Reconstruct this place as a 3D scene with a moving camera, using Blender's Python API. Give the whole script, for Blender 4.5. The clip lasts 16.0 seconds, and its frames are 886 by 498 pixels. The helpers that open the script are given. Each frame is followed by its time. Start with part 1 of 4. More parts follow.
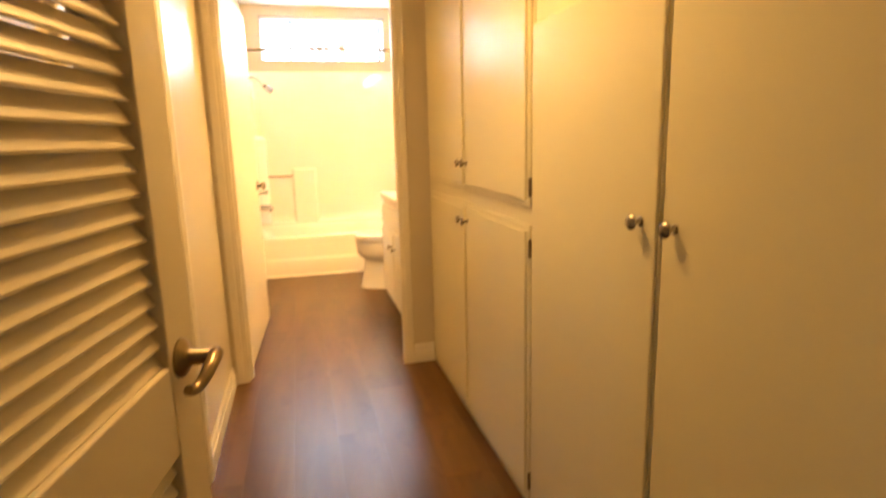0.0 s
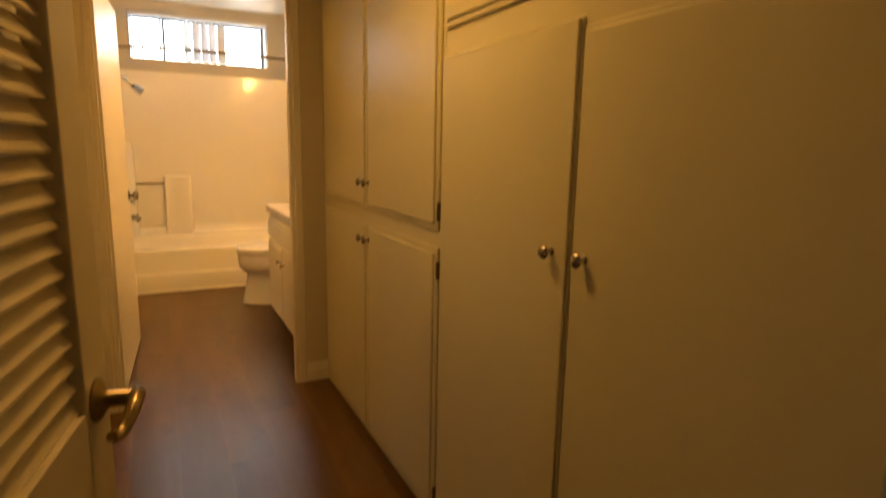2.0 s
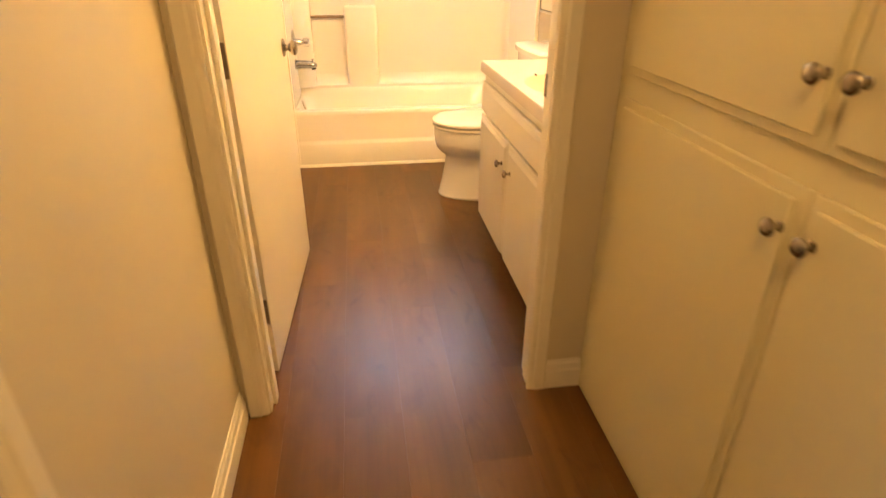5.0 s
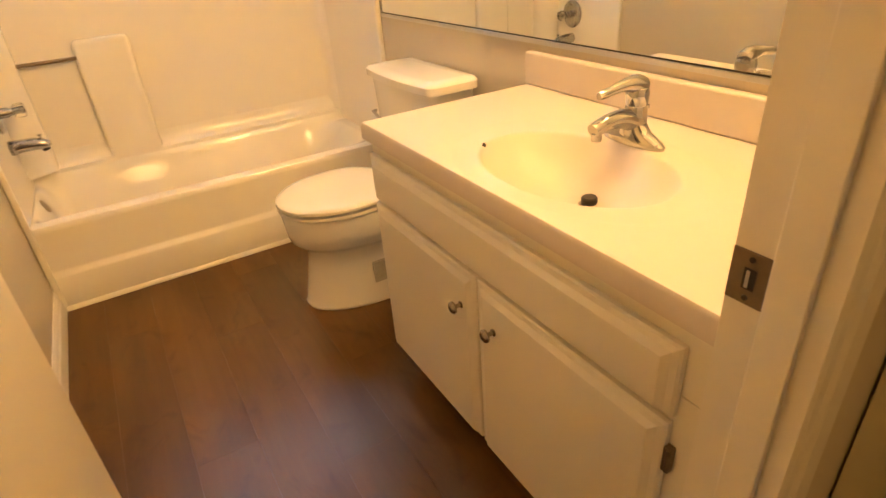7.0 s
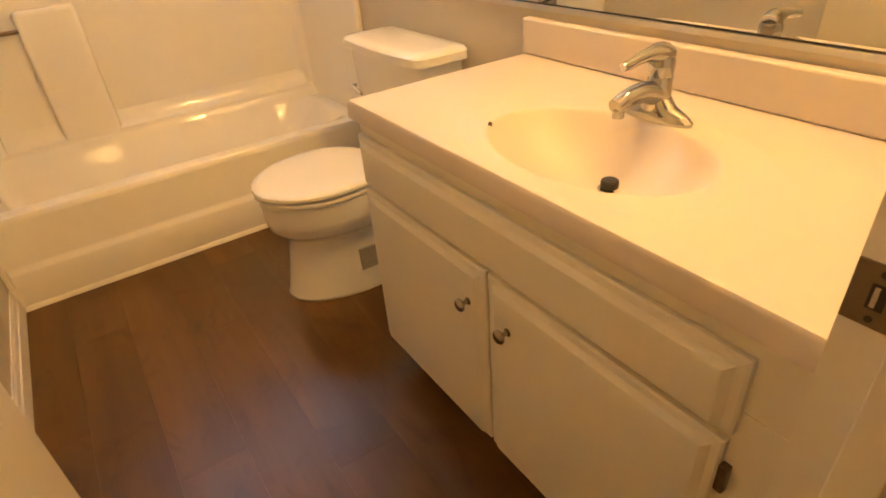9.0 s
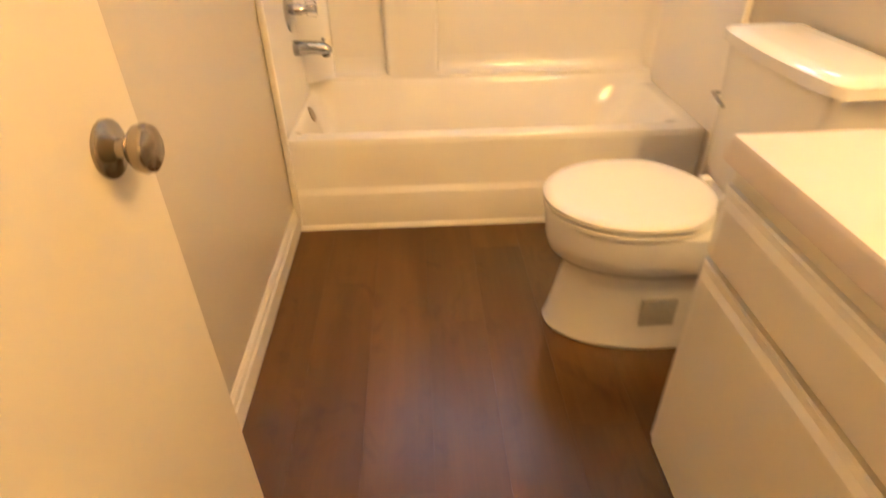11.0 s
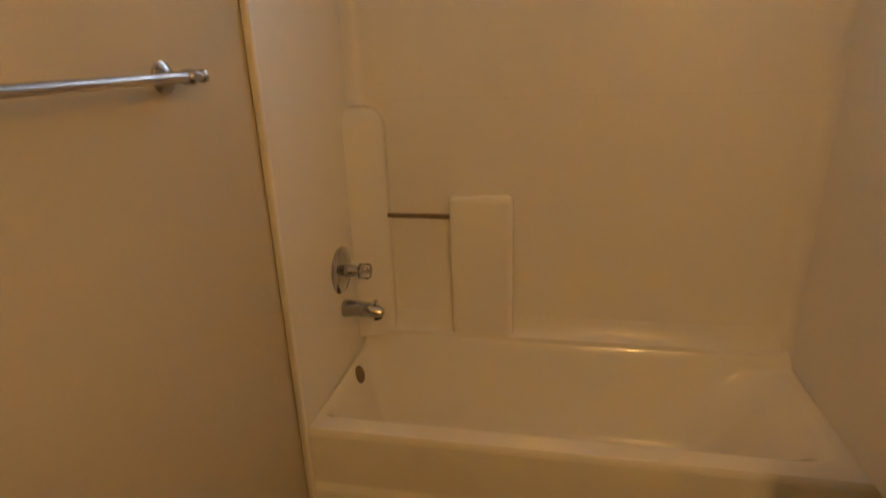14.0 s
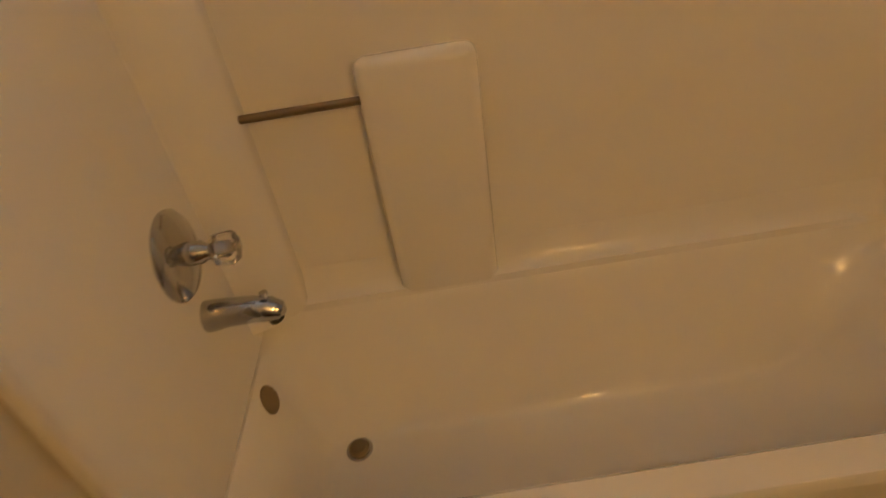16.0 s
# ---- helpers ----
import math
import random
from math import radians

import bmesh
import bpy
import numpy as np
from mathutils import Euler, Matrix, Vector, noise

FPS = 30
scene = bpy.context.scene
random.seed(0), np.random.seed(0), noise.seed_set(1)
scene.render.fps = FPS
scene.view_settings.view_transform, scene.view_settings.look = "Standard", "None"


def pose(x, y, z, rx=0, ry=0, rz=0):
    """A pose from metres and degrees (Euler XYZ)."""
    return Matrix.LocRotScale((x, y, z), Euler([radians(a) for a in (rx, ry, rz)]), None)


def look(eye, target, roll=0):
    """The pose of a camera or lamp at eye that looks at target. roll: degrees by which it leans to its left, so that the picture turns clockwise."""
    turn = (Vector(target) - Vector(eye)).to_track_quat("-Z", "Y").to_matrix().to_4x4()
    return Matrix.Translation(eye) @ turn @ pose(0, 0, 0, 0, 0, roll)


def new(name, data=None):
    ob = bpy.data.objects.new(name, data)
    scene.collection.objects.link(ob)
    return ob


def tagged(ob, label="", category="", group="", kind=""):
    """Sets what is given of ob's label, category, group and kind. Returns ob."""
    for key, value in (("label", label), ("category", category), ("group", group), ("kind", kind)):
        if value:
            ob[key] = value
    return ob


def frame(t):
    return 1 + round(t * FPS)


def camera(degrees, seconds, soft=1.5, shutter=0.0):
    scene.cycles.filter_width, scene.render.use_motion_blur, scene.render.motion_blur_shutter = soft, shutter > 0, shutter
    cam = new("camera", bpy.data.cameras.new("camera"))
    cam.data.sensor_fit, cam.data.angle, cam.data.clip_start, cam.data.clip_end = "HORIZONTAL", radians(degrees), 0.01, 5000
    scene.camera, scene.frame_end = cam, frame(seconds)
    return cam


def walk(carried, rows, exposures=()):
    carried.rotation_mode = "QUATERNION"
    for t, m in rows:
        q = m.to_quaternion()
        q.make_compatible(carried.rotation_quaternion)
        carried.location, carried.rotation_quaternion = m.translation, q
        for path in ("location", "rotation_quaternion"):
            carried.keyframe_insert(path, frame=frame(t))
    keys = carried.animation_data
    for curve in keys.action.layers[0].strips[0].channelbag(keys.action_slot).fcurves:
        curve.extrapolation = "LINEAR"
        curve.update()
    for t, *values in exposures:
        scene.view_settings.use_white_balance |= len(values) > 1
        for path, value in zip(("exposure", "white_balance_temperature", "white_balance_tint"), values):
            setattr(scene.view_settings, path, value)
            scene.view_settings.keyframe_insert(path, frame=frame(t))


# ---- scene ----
cam = camera(76.3, 16.0, 1.5, 0.4)
EXPOSURES = [
    (0.0, 2.3, 6300, 10), (0.5, 1.95, 6400, 10), (1.0, 1.5, 6600, 10), (1.5, 1.1, 7000, 10), (2.0, 0.8, 7900, 10), (2.5, 0.75, 8600, 10), (3.0, 1.4, 7200, 10), (3.2, 1.55, 6800, 10),
    (5.3, 2.0, 5900, 10), (6.0, 1.75, 5850, 10), (7.0, 1.25, 6100, 10), (8.0, 0.9, 6100, 10), (10.5, 1.35, 5900, 10), (11.0, 1.4, 5600, 10), (11.5, 1.4, 5400, 10), (12.0, 1.05, 5350, 10),
    (12.5, 0.65, 5700, 10), (13.0, 0.05, 6000, 10), (13.5, -0.2, 6250, 10), (14.0, -0.45, 6600, 10), (15.0, -0.45, 6400, 10), (16.0, -0.25, 6100, 10),
]
PATH = [
    (0, (0.331, -2.923, 1.219), (0.807, -1.019, 0.834), -1.5),
    (0.5, (0.27, -2.896, 1.274), (1.042, -1.052, 1.224), -0.7),
    (1, (0.237, -2.937, 1.35), (1.14, -1.155, 1.446), -1.1),
    (1.5, (0.228, -2.939, 1.347), (1.157, -1.167, 1.35), -0.5),
    (2, (0.227, -2.917, 1.264), (1.113, -1.16, 0.911), 1.1),
    (2.5, (0.287, -2.821, 1.198), (1.016, -1.082, 0.532), 1.2),
    (3, (0.393, -2.647, 1.181), (0.865, -0.903, 0.324), 0.1),
    (3.2, (0.417, -2.569, 1.176), (0.806, -0.815, 0.298), -0.7),
    (5.3, (0.330, -1.145, 1.262), (0.588, 0.608, 0.347), 0.2),
    (5.5, (0.326, -0.982, 1.249), (0.649, 0.767, 0.335), 0.2),
    (6, (0.362, -0.613, 1.266), (0.837, 1.088, 0.326), -1.8),
    (6.5, (0.348, -0.342, 1.262), (1.026, 1.279, 0.307), -3.5),
    (7, (0.349, -0.179, 1.28), (1.19, 1.345, 0.294), -4.6),
    (7.5, (0.362, -0.092, 1.3), (1.3, 1.367, 0.305), -6.3),
    (8, (0.36, -0.039, 1.288), (1.367, 1.384, 0.308), -5.5),
    (8.2, (0.3595, -0.040, 1.287), (1.358, 1.381, 0.299), -5.6),
    (10.3, (0.362, 0.108, 1.206), (0.784, 1.632, -0.019), -1.3),
    (10.5, (0.378, 0.178, 1.209), (0.694, 1.721, -0.023), -0.9),
    (11, (0.41, 0.403, 1.204), (0.473, 2.052, 0.074), -1),
    (11.5, (0.482, 0.564, 1.322), (0.284, 2.392, 0.536), -0.2),
    (12, (0.587, 0.625, 1.462), (0.305, 2.573, 1.104), -0.4),
    (12.5, (0.649, 0.714, 1.53), (0.39, 2.697, 1.474), -1.3),
    (13, (0.695, 0.721, 1.576), (0.422, 2.7, 1.483), -1),
    (13.5, (0.699, 0.824, 1.533), (0.369, 2.762, 1.168), -0.6),
    (14, (0.651, 1.008, 1.451), (0.261, 2.856, 0.794), -2.1),
    (14.5, (0.588, 1.278, 1.446), (0.149, 2.974, 0.481), -4.2),
    (15, (0.46, 1.469, 1.321), (0.187, 3.17, 0.305), -5.4),
    (15.5, (0.405, 1.673, 1.346), (0.278, 3.297, 0.184), -5.3),
    (16, (0.392, 1.905, 1.28), (0.373, 3.514, 0.092), -9.5),
]
walk(cam, [(t, look(eye, target, roll)) for t, eye, target, roll in PATH], exposures=EXPOSURES)

# ---- world, sun, exposure ----
world = bpy.data.worlds.new("sky")
scene.world = world
world.use_nodes = True
_n = world.node_tree.nodes
_sky = _n.new("ShaderNodeTexSky")
_sky.sky_type, _sky.sun_disc = "NISHITA", False
_sky.sun_elevation, _sky.sun_rotation = radians(48), radians(200)
_n["Background"].inputs["Strength"].default_value = 0.12
world.node_tree.links.new(_sky.outputs[0], _n["Background"].inputs["Color"])
sun = new("sun", bpy.data.lights.new("sun", "SUN"))
sun.data.energy, sun.data.angle, sun.data.color = 3.5, radians(0.5), (1, 0.95, 0.87)
sun.matrix_world = look((-1.0, -2.7, 4.0), (0, 0, 0))

LAMP_COLOR = (1.0, 0.54, 0.155, 1)
HALL_LAMP, BATH_LAMP = 13.0, 76.0

# daylight standing in for the sky in the bathroom window
daylight = new("window_daylight", bpy.data.lights.new("window_daylight", "AREA"))
daylight.data.shape, daylight.data.size, daylight.data.size_y = "RECTANGLE", 1.14, 0.36
daylight.data.energy, daylight.data.color = 7.5, (0.72, 0.86, 1.0)
daylight.matrix_world = look((0.66, 3.14, 2.2), (0.66, 2.0, 2.05))



# ---- materials ----
def mat(name, color, rough=0.5, metal=0.0, vary=0.06, scale=6.0, bump=0.0, bump_scale=80.0, coat=0.0, fine=0.0, spec=0.5):
    m = bpy.data.materials.new(name)
    m.use_nodes = True
    nt = m.node_tree
    b = nt.nodes["Principled BSDF"]
    b.inputs["Roughness"].default_value = rough
    b.inputs["Metallic"].default_value = metal
    b.inputs["Coat Weight"].default_value = coat
    b.inputs["Coat Roughness"].default_value = 0.06
    b.inputs["Specular IOR Level"].default_value = spec
    co = nt.nodes.new("ShaderNodeTexCoord")
    n1 = nt.nodes.new("ShaderNodeTexNoise")
    n1.inputs["Scale"].default_value, n1.inputs["Detail"].default_value = scale, 5
    nt.links.new(co.outputs["Object"], n1.inputs["Vector"])
    mix = nt.nodes.new("ShaderNodeMix")
    mix.data_type = "RGBA"
    mix.inputs["A"].default_value = (*[c * (1 - vary) for c in color], 1)
    mix.inputs["B"].default_value = (*[min(1, c * (1 + vary)) for c in color], 1)
    nt.links.new(n1.outputs["Fac"], mix.inputs["Factor"])
    nt.links.new(mix.outputs["Result"], b.inputs["Base Color"])
    rr = nt.nodes.new("ShaderNodeMapRange")
    rr.inputs["To Min"].default_value, rr.inputs["To Max"].default_value = rough * 0.96, min(1, rough * 1.05)
    nt.links.new(n1.outputs["Fac"], rr.inputs["Value"])
    nt.links.new(rr.outputs["Result"], b.inputs["Roughness"])
    if bump:
        n2 = nt.nodes.new("ShaderNodeTexNoise")
        n2.inputs["Scale"].default_value, n2.inputs["Detail"].default_value = bump_scale, 3
        nt.links.new(co.outputs["Object"], n2.inputs["Vector"])
        bp = nt.nodes.new("ShaderNodeBump")
        bp.inputs["Strength"].default_value, bp.inputs["Distance"].default_value = bump, 0.004
        nt.links.new(n2.outputs["Fac"], bp.inputs["Height"])
        nt.links.new(bp.outputs["Normal"], b.inputs["Normal"])
    return m


def plank_material():
    m = bpy.data.materials.new("vinyl_wood_plank")
    m.use_nodes = True
    nt, L = m.node_tree, m.node_tree.links
    b = nt.nodes["Principled BSDF"]
    co = nt.nodes.new("ShaderNodeTexCoord")
    info = nt.nodes.new("ShaderNodeObjectInfo")
    add = nt.nodes.new("ShaderNodeVectorMath")
    add.operation = "MULTIPLY_ADD"
    add.inputs[1].default_value = (1, 1, 1)
    off = nt.nodes.new("ShaderNodeCombineXYZ")
    k = nt.nodes.new("ShaderNodeMath")
    k.operation = "MULTIPLY"
    k.inputs[1].default_value = 37.0
    L.new(info.outputs["Random"], k.inputs[0])
    for i in range(3):
        L.new(k.outputs[0], off.inputs[i])
    L.new(co.outputs["Object"], add.inputs[0])
    L.new(off.outputs[0], add.inputs[2])

    def grain(sx, sy, scale, detail, dist):
        mp = nt.nodes.new("ShaderNodeMapping")
        mp.inputs["Scale"].default_value = (sx, sy, 1)
        L.new(add.outputs[0], mp.inputs["Vector"])
        n = nt.nodes.new("ShaderNodeTexNoise")
        n.inputs["Scale"].default_value, n.inputs["Detail"].default_value, n.inputs["Distortion"].default_value = scale, detail, dist
        L.new(mp.outputs[0], n.inputs["Vector"])
        return n
    broad, fine, knots = grain(5, 0.9, 1.0, 4, 0.9), grain(60, 2.5, 1.0, 6, 0.3), grain(9, 4.5, 1.0, 3, 1.5)
    r1 = nt.nodes.new("ShaderNodeValToRGB")
    e = r1.color_ramp.elements
    e[0].position, e[0].color = 0.25, (0.084, 0.035, 0.0055, 1)
    e[1].position, e[1].color = 0.78, (0.172, 0.082, 0.017, 1)
    L.new(broad.outputs["Fac"], r1.inputs["Fac"])
    r2 = nt.nodes.new("ShaderNodeValToRGB")
    e = r2.color_ramp.elements
    e[0].position, e[0].color = 0.3, (0.91, 0.90, 0.89, 1)
    e[1].position, e[1].color = 0.7, (1.04, 1.04, 1.04, 1)
    L.new(fine.outputs["Fac"], r2.inputs["Fac"])
    r3 = nt.nodes.new("ShaderNodeValToRGB")
    e = r3.color_ramp.elements
    e[0].position, e[0].color = 0.56, (1, 1, 1, 1)
    e[1].position, e[1].color = 0.76, (0.68, 0.62, 0.56, 1)
    L.new(knots.outputs["Fac"], r3.inputs["Fac"])
    tone = nt.nodes.new("ShaderNodeMapRange")
    tone.inputs["To Min"].default_value, tone.inputs["To Max"].default_value = 0.88, 1.13
    L.new(info.outputs["Random"], tone.inputs["Value"])
    col = r1.outputs["Color"]
    for other in (r2.outputs["Color"], r3.outputs["Color"], tone.outputs["Result"]):
        mx = nt.nodes.new("ShaderNodeMix")
        mx.data_type, mx.blend_type = "RGBA", "MULTIPLY"
        mx.inputs["Factor"].default_value = 1
        L.new(col, mx.inputs["A"])
        L.new(other, mx.inputs["B"])
        col = mx.outputs["Result"]
    L.new(col, b.inputs["Base Color"])
    rr = nt.nodes.new("ShaderNodeMapRange")
    rr.inputs["To Min"].default_value, rr.inputs["To Max"].default_value = 0.27, 0.32
    L.new(fine.outputs["Fac"], rr.inputs["Value"])
    L.new(rr.outputs["Result"], b.inputs["Roughness"])
    bp = nt.nodes.new("ShaderNodeBump")
    bp.inputs["Strength"].default_value, bp.inputs["Distance"].default_value = 0.03, 0.001
    L.new(fine.outputs["Fac"], bp.inputs["Height"])
    L.new(bp.outputs["Normal"], b.inputs["Normal"])
    b.inputs["Specular IOR Level"].default_value = 0.38
    return m


def glow_material(name, strength, color):
    m = bpy.data.materials.new(name)
    m.use_nodes = True
    b = m.node_tree.nodes["Principled BSDF"]
    b.inputs["Base Color"].default_value = (0.85, 0.83, 0.78, 1)
    b.inputs["Roughness"].default_value = 0.25
    b.inputs["Emission Color"].default_value = color
    b.inputs["Emission Strength"].default_value = strength
    return m


def glass_material(name, rough=0.0, tint=(1, 1, 1)):
    m = bpy.data.materials.new(name)
    m.use_nodes = True
    b = m.node_tree.nodes["Principled BSDF"]
    b.inputs["Base Color"].default_value = (*tint, 1)
    b.inputs["Roughness"].default_value = rough
    b.inputs["Transmission Weight"].default_value = 1
    b.inputs["IOR"].default_value = 1.45
    return m


M_WALL = mat("wall_paint", (0.61, 0.55, 0.44), 0.33, vary=0.02, scale=1.5, bump=0.03, bump_scale=30)
M_BATHWALL = mat("semi_gloss_wall_paint", (0.61, 0.55, 0.44), 0.21, vary=0.02, scale=1.5, bump=0.05, bump_scale=24)
M_CEIL = mat("ceiling_paint", (0.68, 0.63, 0.53), 0.5, vary=0.02, scale=3, bump=0.15, bump_scale=70)
M_GLOSSCEIL = mat("gloss_ceiling_paint", (0.82, 0.80, 0.74), 0.16, vary=0.02, scale=3, bump=0.12, bump_scale=9)
M_TRIM = mat("trim_paint", (0.76, 0.72, 0.64), 0.34, vary=0.03, scale=5, bump=0.06, bump_scale=60)
M_CAB = mat("cabinet_paint", (0.67, 0.625, 0.43), 0.28, vary=0.02, scale=1.2, bump=0.05, bump_scale=30)
M_VAN = mat("vanity_paint", (0.74, 0.70, 0.60), 0.32, vary=0.025, scale=4, bump=0.06, bump_scale=60)
M_DOOR = mat("door_paint", (0.67, 0.61, 0.49), 0.36, vary=0.02, scale=3, bump=0.05, bump_scale=60)
M_GAP = mat("dark_gap", (0.05, 0.04, 0.03), 0.8)
M_SLAB = mat("subfloor", (0.08, 0.05, 0.03), 0.8)
M_PLANK = plank_material()
M_TUB = mat("tub_acrylic", (0.92, 0.89, 0.84), 0.13, vary=0.015, scale=3, bump=0.05, bump_scale=14, coat=0.25)
M_TILED = mat("tub_acrylic_tile_relief", (0.92, 0.89, 0.84), 0.13, vary=0.015, scale=3, bump=0.05, bump_scale=14, coat=0.25)


def tile_relief(m, size=0.112):
    """Shallow moulded square tile joints, on top of the material's own relief."""
    nt = m.node_tree
    bump = [n for n in nt.nodes if n.bl_idname == "ShaderNodeBump"][0]
    co = [n for n in nt.nodes if n.bl_idname == "ShaderNodeTexCoord"][0]
    sep = nt.nodes.new("ShaderNodeSeparateXYZ")
    nt.links.new(co.outputs["Object"], sep.inputs[0])
    heights = []
    for axis in (0, 2):
        k = nt.nodes.new("ShaderNodeMath")
        k.operation = "PINGPONG"
        k.inputs[1].default_value = size / 2
        nt.links.new(sep.outputs[axis], k.inputs[0])
        r = nt.nodes.new("ShaderNodeMapRange")
        r.inputs["From Min"].default_value, r.inputs["From Max"].default_value = 0.0, 0.004
        nt.links.new(k.outputs[0], r.inputs["Value"])
        heights.append(r)
    low = nt.nodes.new("ShaderNodeMath")
    low.operation = "MINIMUM"
    for i, r in enumerate(heights):
        nt.links.new(r.outputs["Result"], low.inputs[i])
    joint = nt.nodes.new("ShaderNodeBump")
    joint.inputs["Strength"].default_value, joint.inputs["Distance"].default_value = 0.35, 0.0012
    nt.links.new(low.outputs[0], joint.inputs["Height"])
    nt.links.new(bump.outputs["Normal"], joint.inputs["Normal"])
    nt.links.new(joint.outputs["Normal"], nt.nodes["Principled BSDF"].inputs["Normal"])


tile_relief(M_TILED)
M_CERAMIC = mat("white_china", (0.84, 0.82, 0.78), 0.07, vary=0.01, scale=3, coat=0.4)
M_SEAT = mat("seat_plastic", (0.84, 0.81, 0.75), 0.16, vary=0.01, scale=4)
M_TOP = mat("cultured_marble", (0.61, 0.545, 0.48), 0.42, vary=0.02, scale=7, coat=0.08)
M_CHROME = mat("chrome", (0.47, 0.47, 0.48), 0.07, 1.0, vary=0.03, scale=12)
M_NICKEL = mat("brushed_nickel", (0.38, 0.34, 0.29), 0.25, 1.0, vary=0.08, scale=25)
M_BRONZE = mat("antique_nickel", (0.30, 0.235, 0.15), 0.28, 1.0, vary=0.12, scale=25)
M_STEEL = mat("satin_steel", (0.50, 0.48, 0.50), 0.24, 1.0, vary=0.06, scale=20)
M_HINGE = mat("worn_hinge", (0.22, 0.17, 0.12), 0.4, 1.0, vary=0.3, scale=40)
M_ALU = mat("aluminium", (0.62, 0.62, 0.62), 0.3, 1.0, vary=0.05, scale=20)
M_WINFRAME = mat("dark_window_frame", (0.10, 0.13, 0.18), 0.4, 0.6, vary=0.1, scale=10)
M_BLIND = mat("vinyl_blind", (0.72, 0.74, 0.78), 0.45, vary=0.03, scale=10)
M_RUBBER = mat("dark_rubber", (0.03, 0.025, 0.02), 0.5)
M_MESH = mat("vent_filter", (0.20, 0.17, 0.13), 0.8, vary=0.25, scale=120, bump=0.4, bump_scale=300)
M_CARPET = mat("carpet", (0.10, 0.10, 0.11), 0.95, vary=0.5, scale=160, bump=0.8, bump_scale=220)
M_STUCCO = mat("stucco", (0.72, 0.70, 0.66), 0.9, vary=0.05, scale=3, bump=0.3, bump_scale=40)
M_GROUND = mat("dry_ground", (0.25, 0.22, 0.18), 0.95, vary=0.2, scale=2)
# Grey for the painted recess shade on the toilet and for the blind cords.
M_RECESS_CORD = mat("recess_shade_and_cord_grey", (0.42, 0.40, 0.36), 0.5, vary=0.2, scale=60)
M_CAULK = mat("caulk", (0.84, 0.80, 0.72), 0.5, vary=0.06, scale=20)
M_ACRYLIC = glass_material("clear_acrylic", 0.03)
M_GLASS = glass_material("window_glass", 0.0)
M_HALLGLOW = glow_material("hall_lamp_glass", HALL_LAMP, LAMP_COLOR)
M_BATHGLOW = glow_material("bath_lamp_glass", BATH_LAMP, LAMP_COLOR)
M_OPAL = mat("opal_glass", (0.80, 0.78, 0.72), 0.2, vary=0.01)
M_MIRROR = mat("mirror_silver", (0.86, 0.88, 0.86), 0.0, 1.0, vary=0.0)
M_MIRROR.node_tree.nodes["Principled BSDF"].inputs["Roughness"].default_value = 0.01
for _l in list(M_MIRROR.node_tree.links):
    if _l.to_socket.name == "Roughness":
        M_MIRROR.node_tree.links.remove(_l)


# ---- builders ----
def finish(name, bm, material, smooth=False):
    bmesh.ops.recalc_face_normals(bm, faces=bm.faces)
    me = bpy.data.meshes.new(name)
    bm.to_mesh(me)
    bm.free()
    me.materials.append(material)
    if smooth:
        me.polygons.foreach_set("use_smooth", [True] * len(me.polygons))
        me.set_sharp_from_angle(angle=radians(38))
    return new(name, me)


def part(name, bm, material, parent=None, label="", smooth=False):
    ob = finish(name, bm, material, smooth)
    ob.parent = parent
    if label:
        ob["label"] = label
    return ob


def thing(name, label, category, group="", at=(0, 0, 0)):
    ob = new(name)
    ob.empty_display_size = 0.05
    ob.location = at
    return tagged(ob, label, category, group)


def structure(name, bm, material, label="", category="", smooth=False):
    return tagged(finish(name, bm, material, smooth), label, category, kind="structure")


def add_box(bm, x0, x1, y0, y1, z0, z1, bevel=0.0, segments=2):
    v = [bm.verts.new((x, y, z)) for x in (x0, x1) for y in (y0, y1) for z in (z0, z1)]
    fs = [bm.faces.new([v[i] for i in q]) for q in ((0, 1, 3, 2), (4, 6, 7, 5), (0, 4, 5, 1), (2, 3, 7, 6), (0, 2, 6, 4), (1, 5, 7, 3))]
    if bevel:
        es = {e for f in fs for e in f.edges}
        bmesh.ops.bevel(bm, geom=list(es), offset=bevel, segments=segments, affect="EDGES", profile=0.5)
    return bm


def box(x0, x1, y0, y1, z0, z1, bevel=0.0, segments=2):
    return add_box(bmesh.new(), x0, x1, y0, y1, z0, z1, bevel, segments)


def boxes(*rows, bevel=0.0):
    bm = bmesh.new()
    for r in rows:
        add_box(bm, *r, bevel=bevel)
    return bm


def rings(loops, closed_ends=True, bm=None):
    """Skin a run of closed loops of equal length."""
    bm = bm or bmesh.new()
    vs = [[bm.verts.new(p) for p in loop] for loop in loops]
    n = len(vs[0])
    for a, b in zip(vs, vs[1:]):
        for i in range(n):
            bm.faces.new((a[i], a[(i + 1) % n], b[(i + 1) % n], b[i]))
    if closed_ends:
        bm.faces.new(vs[0])
        bm.faces.new(vs[-1])
    return bm


def lathe(profile, axis=(0, 0, 1), at=(0, 0, 0), n=28, bm=None):
    """profile: (distance along the axis, radius)."""
    q = Vector((0, 0, 1)).rotation_difference(Vector(axis))
    loops = [[Vector(at) + q @ Vector((max(r, 1e-4) * math.cos(2 * math.pi * i / n), max(r, 1e-4) * math.sin(2 * math.pi * i / n), d)) for i in range(n)] for d, r in profile]
    return rings(loops, True, bm)


